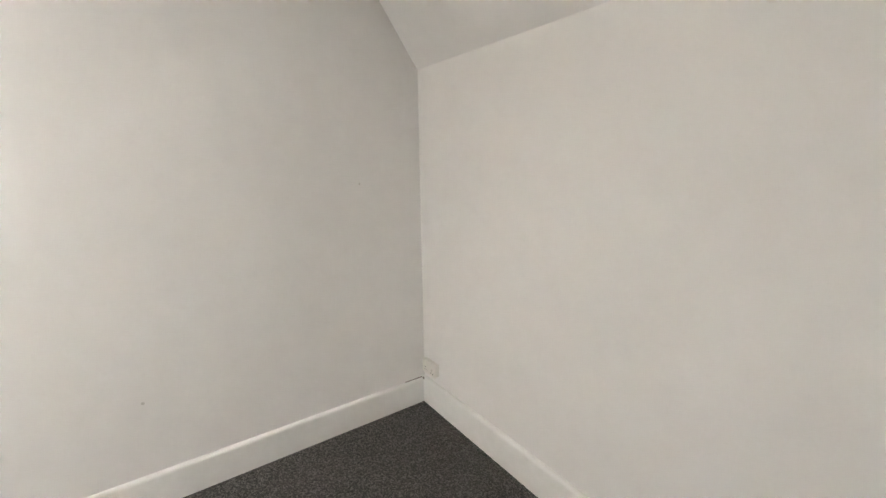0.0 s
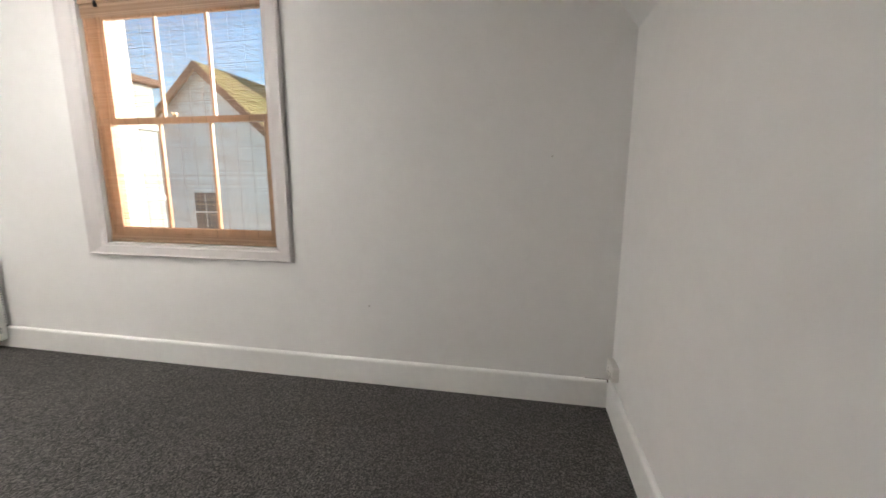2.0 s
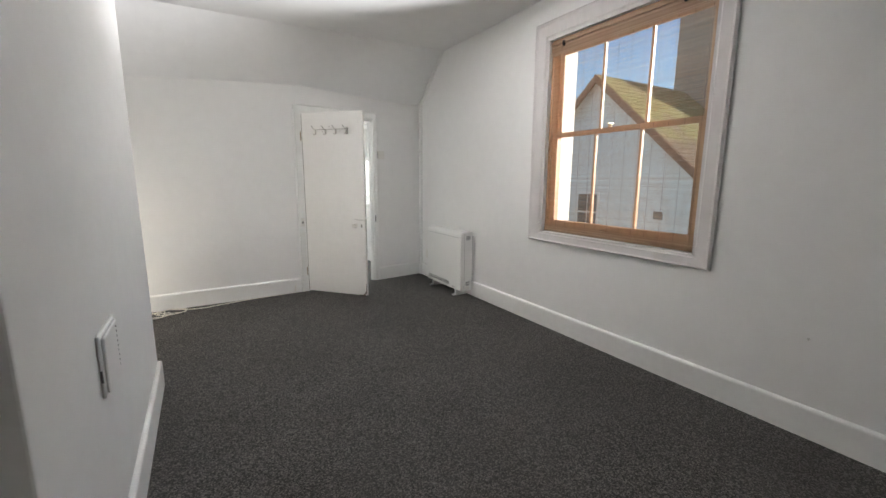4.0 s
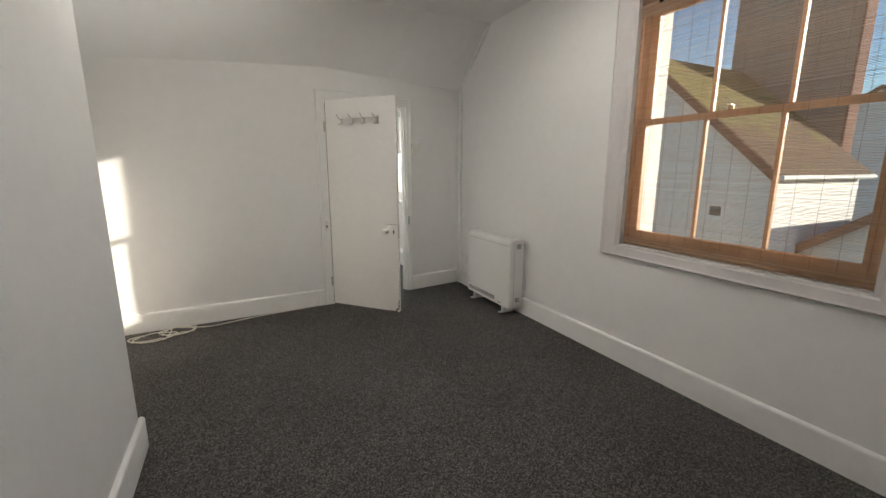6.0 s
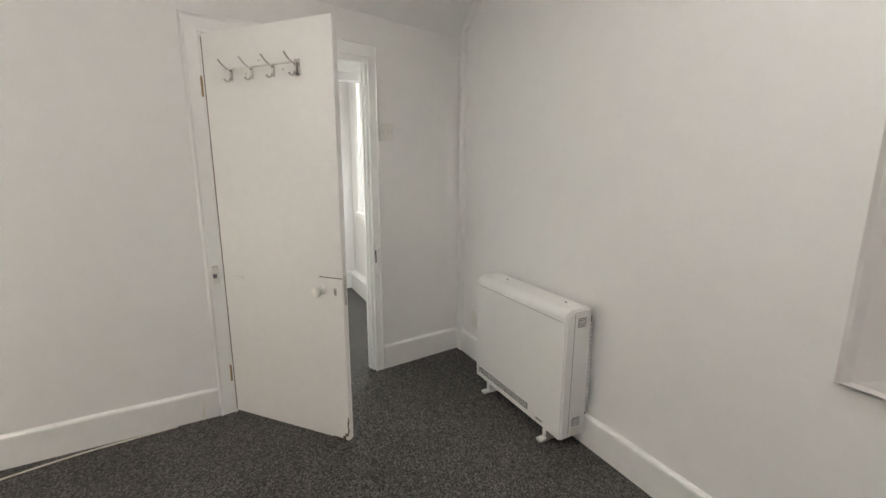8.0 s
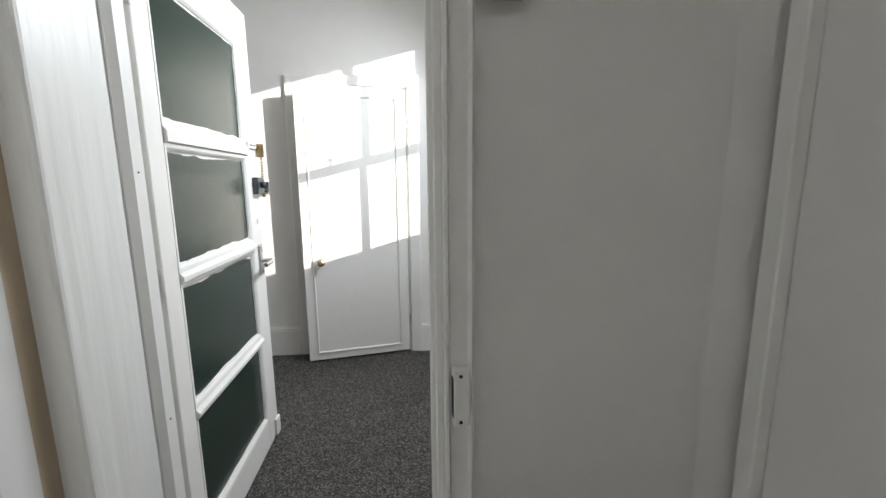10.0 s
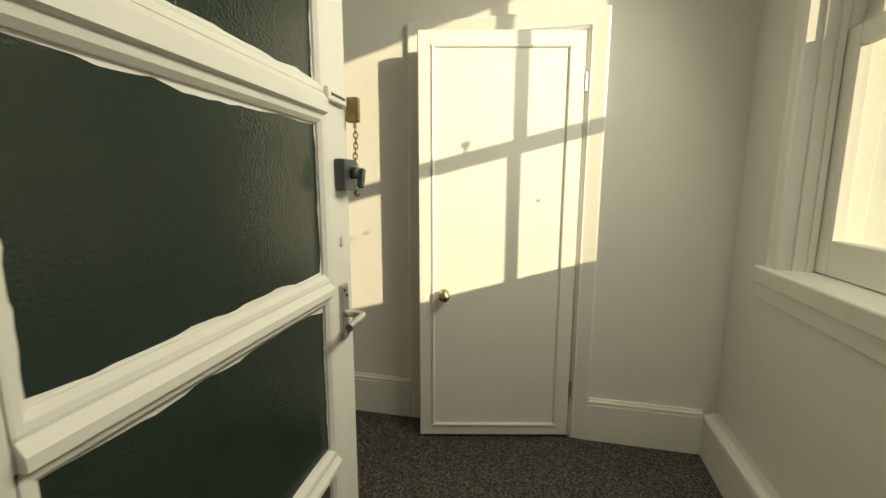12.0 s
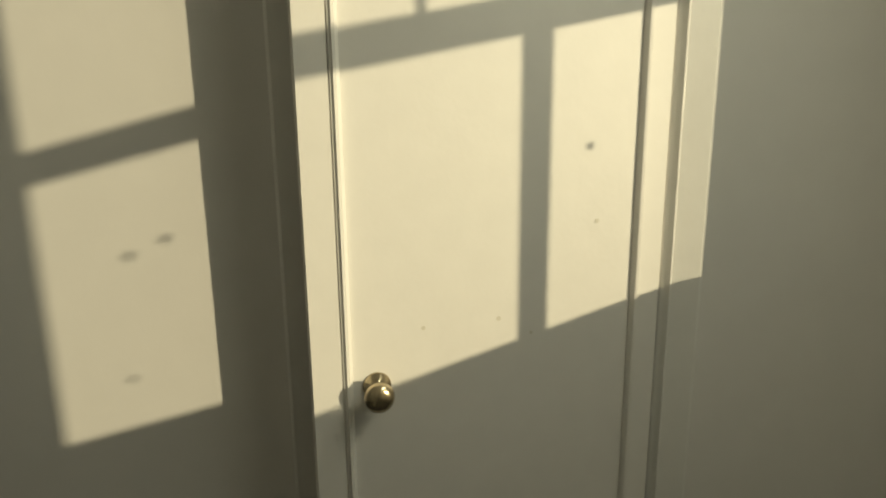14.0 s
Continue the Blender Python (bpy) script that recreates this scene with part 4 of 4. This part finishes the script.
# ---------------------------------------------------------------- hall sash window
hw = empty("window_2", pose(HE, 0, 0), "white painted sash window of four panes, closed", "window", kind="structure")
y0, y1, z0, z1 = HW
architrave("trim_10", [((HE, y1, z0), (0, 1, 0)), ((HE, y1, z1), (0, 1, 1)), ((HE, y0, z1), (0, -1, 1)), ((HE, y0, z0), (0, -1, 0))], (-1, 0, 0), label="white moulded casing round the hall window", profile=((0, 0), (0.056, 0), (0.056, 0.026), (0.048, 0.032), (0.038, 0.022), (0.02, 0.018), (0.012, 0.024), (0, 0.02)))
part("sill_board", box(-0.048, 0.10, y0 - 0.13, y1 + 0.10, z0 - 0.058, z0 + 0.005, bevel=0.008, seg=3), M_SILL, hw, "thick white painted sill board")
part("apron", box(-0.022, 0.0, y0 - 0.115, y1 + 0.115, z0 - 0.122, z0 - 0.062, bevel=0.004), M_WHITESASH, hw)
for nm, b6 in (("frame_side", (0.02, 0.2, y0, y0 + 0.012, z0, z1)), ("frame_side", (0.02, 0.2, y1 - 0.012, y1, z0, z1)), ("frame_head", (0.02, 0.2, y0, y1, z1 - 0.02, z1)), ("staff_bead", (0.055, 0.075, y1 - 0.022, y1 - 0.012, z0, z1)), ("staff_bead", (0.055, 0.075, y0 + 0.012, y0 + 0.022, z0, z1)), ("outer_sill", (0.10, 0.34, y0, y1, z0 - 0.04, z0 + 0.012))):
    part(nm, box(*b6, bevel=0.002), M_SILL if nm == "outer_sill" else M_WHITESASH, hw)
sash(hw, 0.078, y0 + 0.012, y1 - 0.012, z0 + 0.008, 1.705, 0.066, 0.112, 0.062, 1, M_WHITESASH, lowbar=0.042, at=[6.711])
sash(hw, 0.120, y0 + 0.012, y1 - 0.012, 1.665, z1 - 0.02, 0.066, 0.04, 0.06, 1, M_WHITESASH, lowbar=0.042, at=[6.705])
bm = cyl((0.10, 6.515, 1.705), (0.10, 6.515, 1.738), 0.007, 14)
add_cyl(bm, (0.10, 6.515, 1.735), (0.10, 6.515, 1.752), 0.016, 14)
part("sash_fastener", bm, M_BRASS, hw)
# Discs added on the pane only to cast round spot shadows indoors.
bm = bmesh.new()
for y, z, r in ((6.815, 1.41, 0.007), (6.215, 1.447, 0.008), (6.27, 1.462, 0.008), (6.20, 1.18, 0.006)):
    add_cyl(bm, (0.0935, y, z), (0.0955, y, z), r, 14)
part("shadow_spot", bm, M_SMUDGE, hw, "added specks on the glass that cast round shadows")

# ---------------------------------------------------------------- outside
G = -3.6
tagged(link("ground", box(2.36, 400, -300, 300, G - 0.2, G), M_GROUND), "grey paved yard below the windows", "ground", kind="structure")


def gable_house(name, x0, x1, yc, half, eave, apex, label, roof, wallm, overhang=0.22):
    h = empty(name, pose(x0, yc, G), label, "house")
    e, a = eave - G, apex - G
    bm = bmesh.new()
    prof = [(-half, 0), (half, 0), (half, e), (0, a), (-half, e)]
    f = [bm.verts.new((0, y, z)) for y, z in prof]
    b = [bm.verts.new((x1 - x0, y, z)) for y, z in prof]
    for i in range(5):
        bm.faces.new((f[i], f[(i + 1) % 5], b[(i + 1) % 5], b[i]))
    bm.faces.new(f)
    bm.faces.new(b)
    part("wall", bm, wallm, h)
    k = (a - e) / half
    for s in (-1, 1):
        bm = bmesh.new()
        rows = 22
        for i in range(rows):
            u0, u1 = i / rows, (i + 1) / rows
            ya, yb = (half + overhang) * (1 - u0), (half + overhang) * (1 - u1)
            za, zb = a + 0.08 - k * ya, a + 0.08 - k * yb
            add = 0.028
            vs = [bm.verts.new((x, s * y, z)) for x in (-overhang, x1 - x0 + overhang) for y, z in ((ya, za + add), (yb, zb + 0.004), (yb, zb - 0.05), (ya, za - 0.05))]
            for q in ((0, 1, 2, 3), (4, 7, 6, 5), (0, 4, 5, 1), (3, 2, 6, 7), (0, 3, 7, 4)):
                bm.faces.new([vs[v] for v in q])
        r = part("roof", bm, roof, h)
        bm = bmesh.new()
        sweep(bm, ((0, -0.26), (0.05, -0.26), (0.05, 0.02), (0, 0.02)), (-overhang - 0.02, s * (half + overhang), a + 0.06 - k * (half + overhang)), (-overhang - 0.02, 0, a + 0.06), (0, 0, 1), (-1, 0, 0))
        part("bargeboard", bm, M_BARGE, h)
        part("gutter", cyl((-overhang, s * (half + overhang + 0.05), a - k * (half + overhang)), (x1 - x0 + overhang, s * (half + overhang + 0.05), a - k * (half + overhang)), 0.06, 10), M_WHITESASH, h)
    return h


house = gable_house("house", 12.0, 17.0, 10.65, 3.95, 1.40, 4.95, "white rendered gabled house with a mossy tiled roof", M_MOSS, M_RENDER)
for y, z in ((0.2, 3.0), (0.2, 0.8)):
    wv = part("window", box(-0.05, 0.02, y - 0.5, y + 0.5, z, z + 1.5, bevel=0.01), M_WHITESASH, house)
    for i in range(2):
        for j in range(2):
            part("pane", box(-0.065, -0.045, y - 0.42 + i * 0.44, y - 0.02 + i * 0.44, z + 0.08 + j * 0.7, z + 0.72 + j * 0.7), M_GREYLOCK, wv)
part("air_grille", box(-0.03, 0.01, -2.75, -2.45, 3.7, 3.95), M_VENT, house)
stack = empty("brick_building", pose(17.6, 10.2, G), "tall dark brick chimney block behind the house", "brick building")
part("wall", box(0, 0.8, -2.7, 1.15, 0, 12.8, bevel=0.05), M_BRICK, stack)
part("cornice", box(-0.15, 0.95, -2.85, 1.30, 12.8, 13.1, bevel=0.03), M_BRICK, stack)
for i in range(4):
    part("chimney_pot", lathe([(0.16, 0), (0.13, 0.5), (0.17, 0.56), (0.17, 0.62)], Matrix.Translation((0.4, -1.8 + i * 0.8, 13.1)), 14), M_POT, stack)
low = gable_house("outbuilding", 14.0, 19.0, 5.0, 1.6, -0.7, 0.45, "low white outbuilding with brown roof tiles", M_TILE, M_RENDER)
far = gable_house("distant_house", 34.0, 44.0, 12.0, 5.0, 3.0, 6.2, "distant house with a brown tiled roof", M_TILE, M_RENDER)
for i in range(5):
    part("chimney_pot", lathe([(0.2, 0), (0.16, 0.7), (0.22, 0.8), (0.2, 0.9)], Matrix.Translation((4, -2.0 + i * 0.5, 9.9)), 12), M_POT, far)
part("chimney", box(3.6, 4.4, -2.4, 0.4, 8.0, 9.9), M_BRICK, far)
# Pale render colour lowered to hold down the sunlit annexe wall's brightness.
M_RENDER_DIM = mat("dimmed_pale_render", (0.46, 0.49, 0.45), 0.9, var=0.12, scale=1.5, bump=0.2)
annexe = empty("white_annexe", pose(3.6, 8.6, G), "white rendered neighbouring wall outside the hall window", "house")
part("wall", box(0, 4.5, 0, 0.3, 0, 7.0, bevel=0.02), M_RENDER_DIM, annexe)
for zz in (2.2, 4.4, 6.0):
    part("string_course", box(-0.02, 4.52, -0.06, 0.0, zz, zz + 0.12, bevel=0.01), M_RENDER, annexe)
part("drainpipe", cyl((1.15, -0.08, 0.1), (1.15, -0.08, 7.0), 0.05, 12), M_VENT, annexe)
part("roof", box(-0.2, 4.7, -0.15, 0.5, 7.0, 7.15, bevel=0.02), M_TILE, annexe)
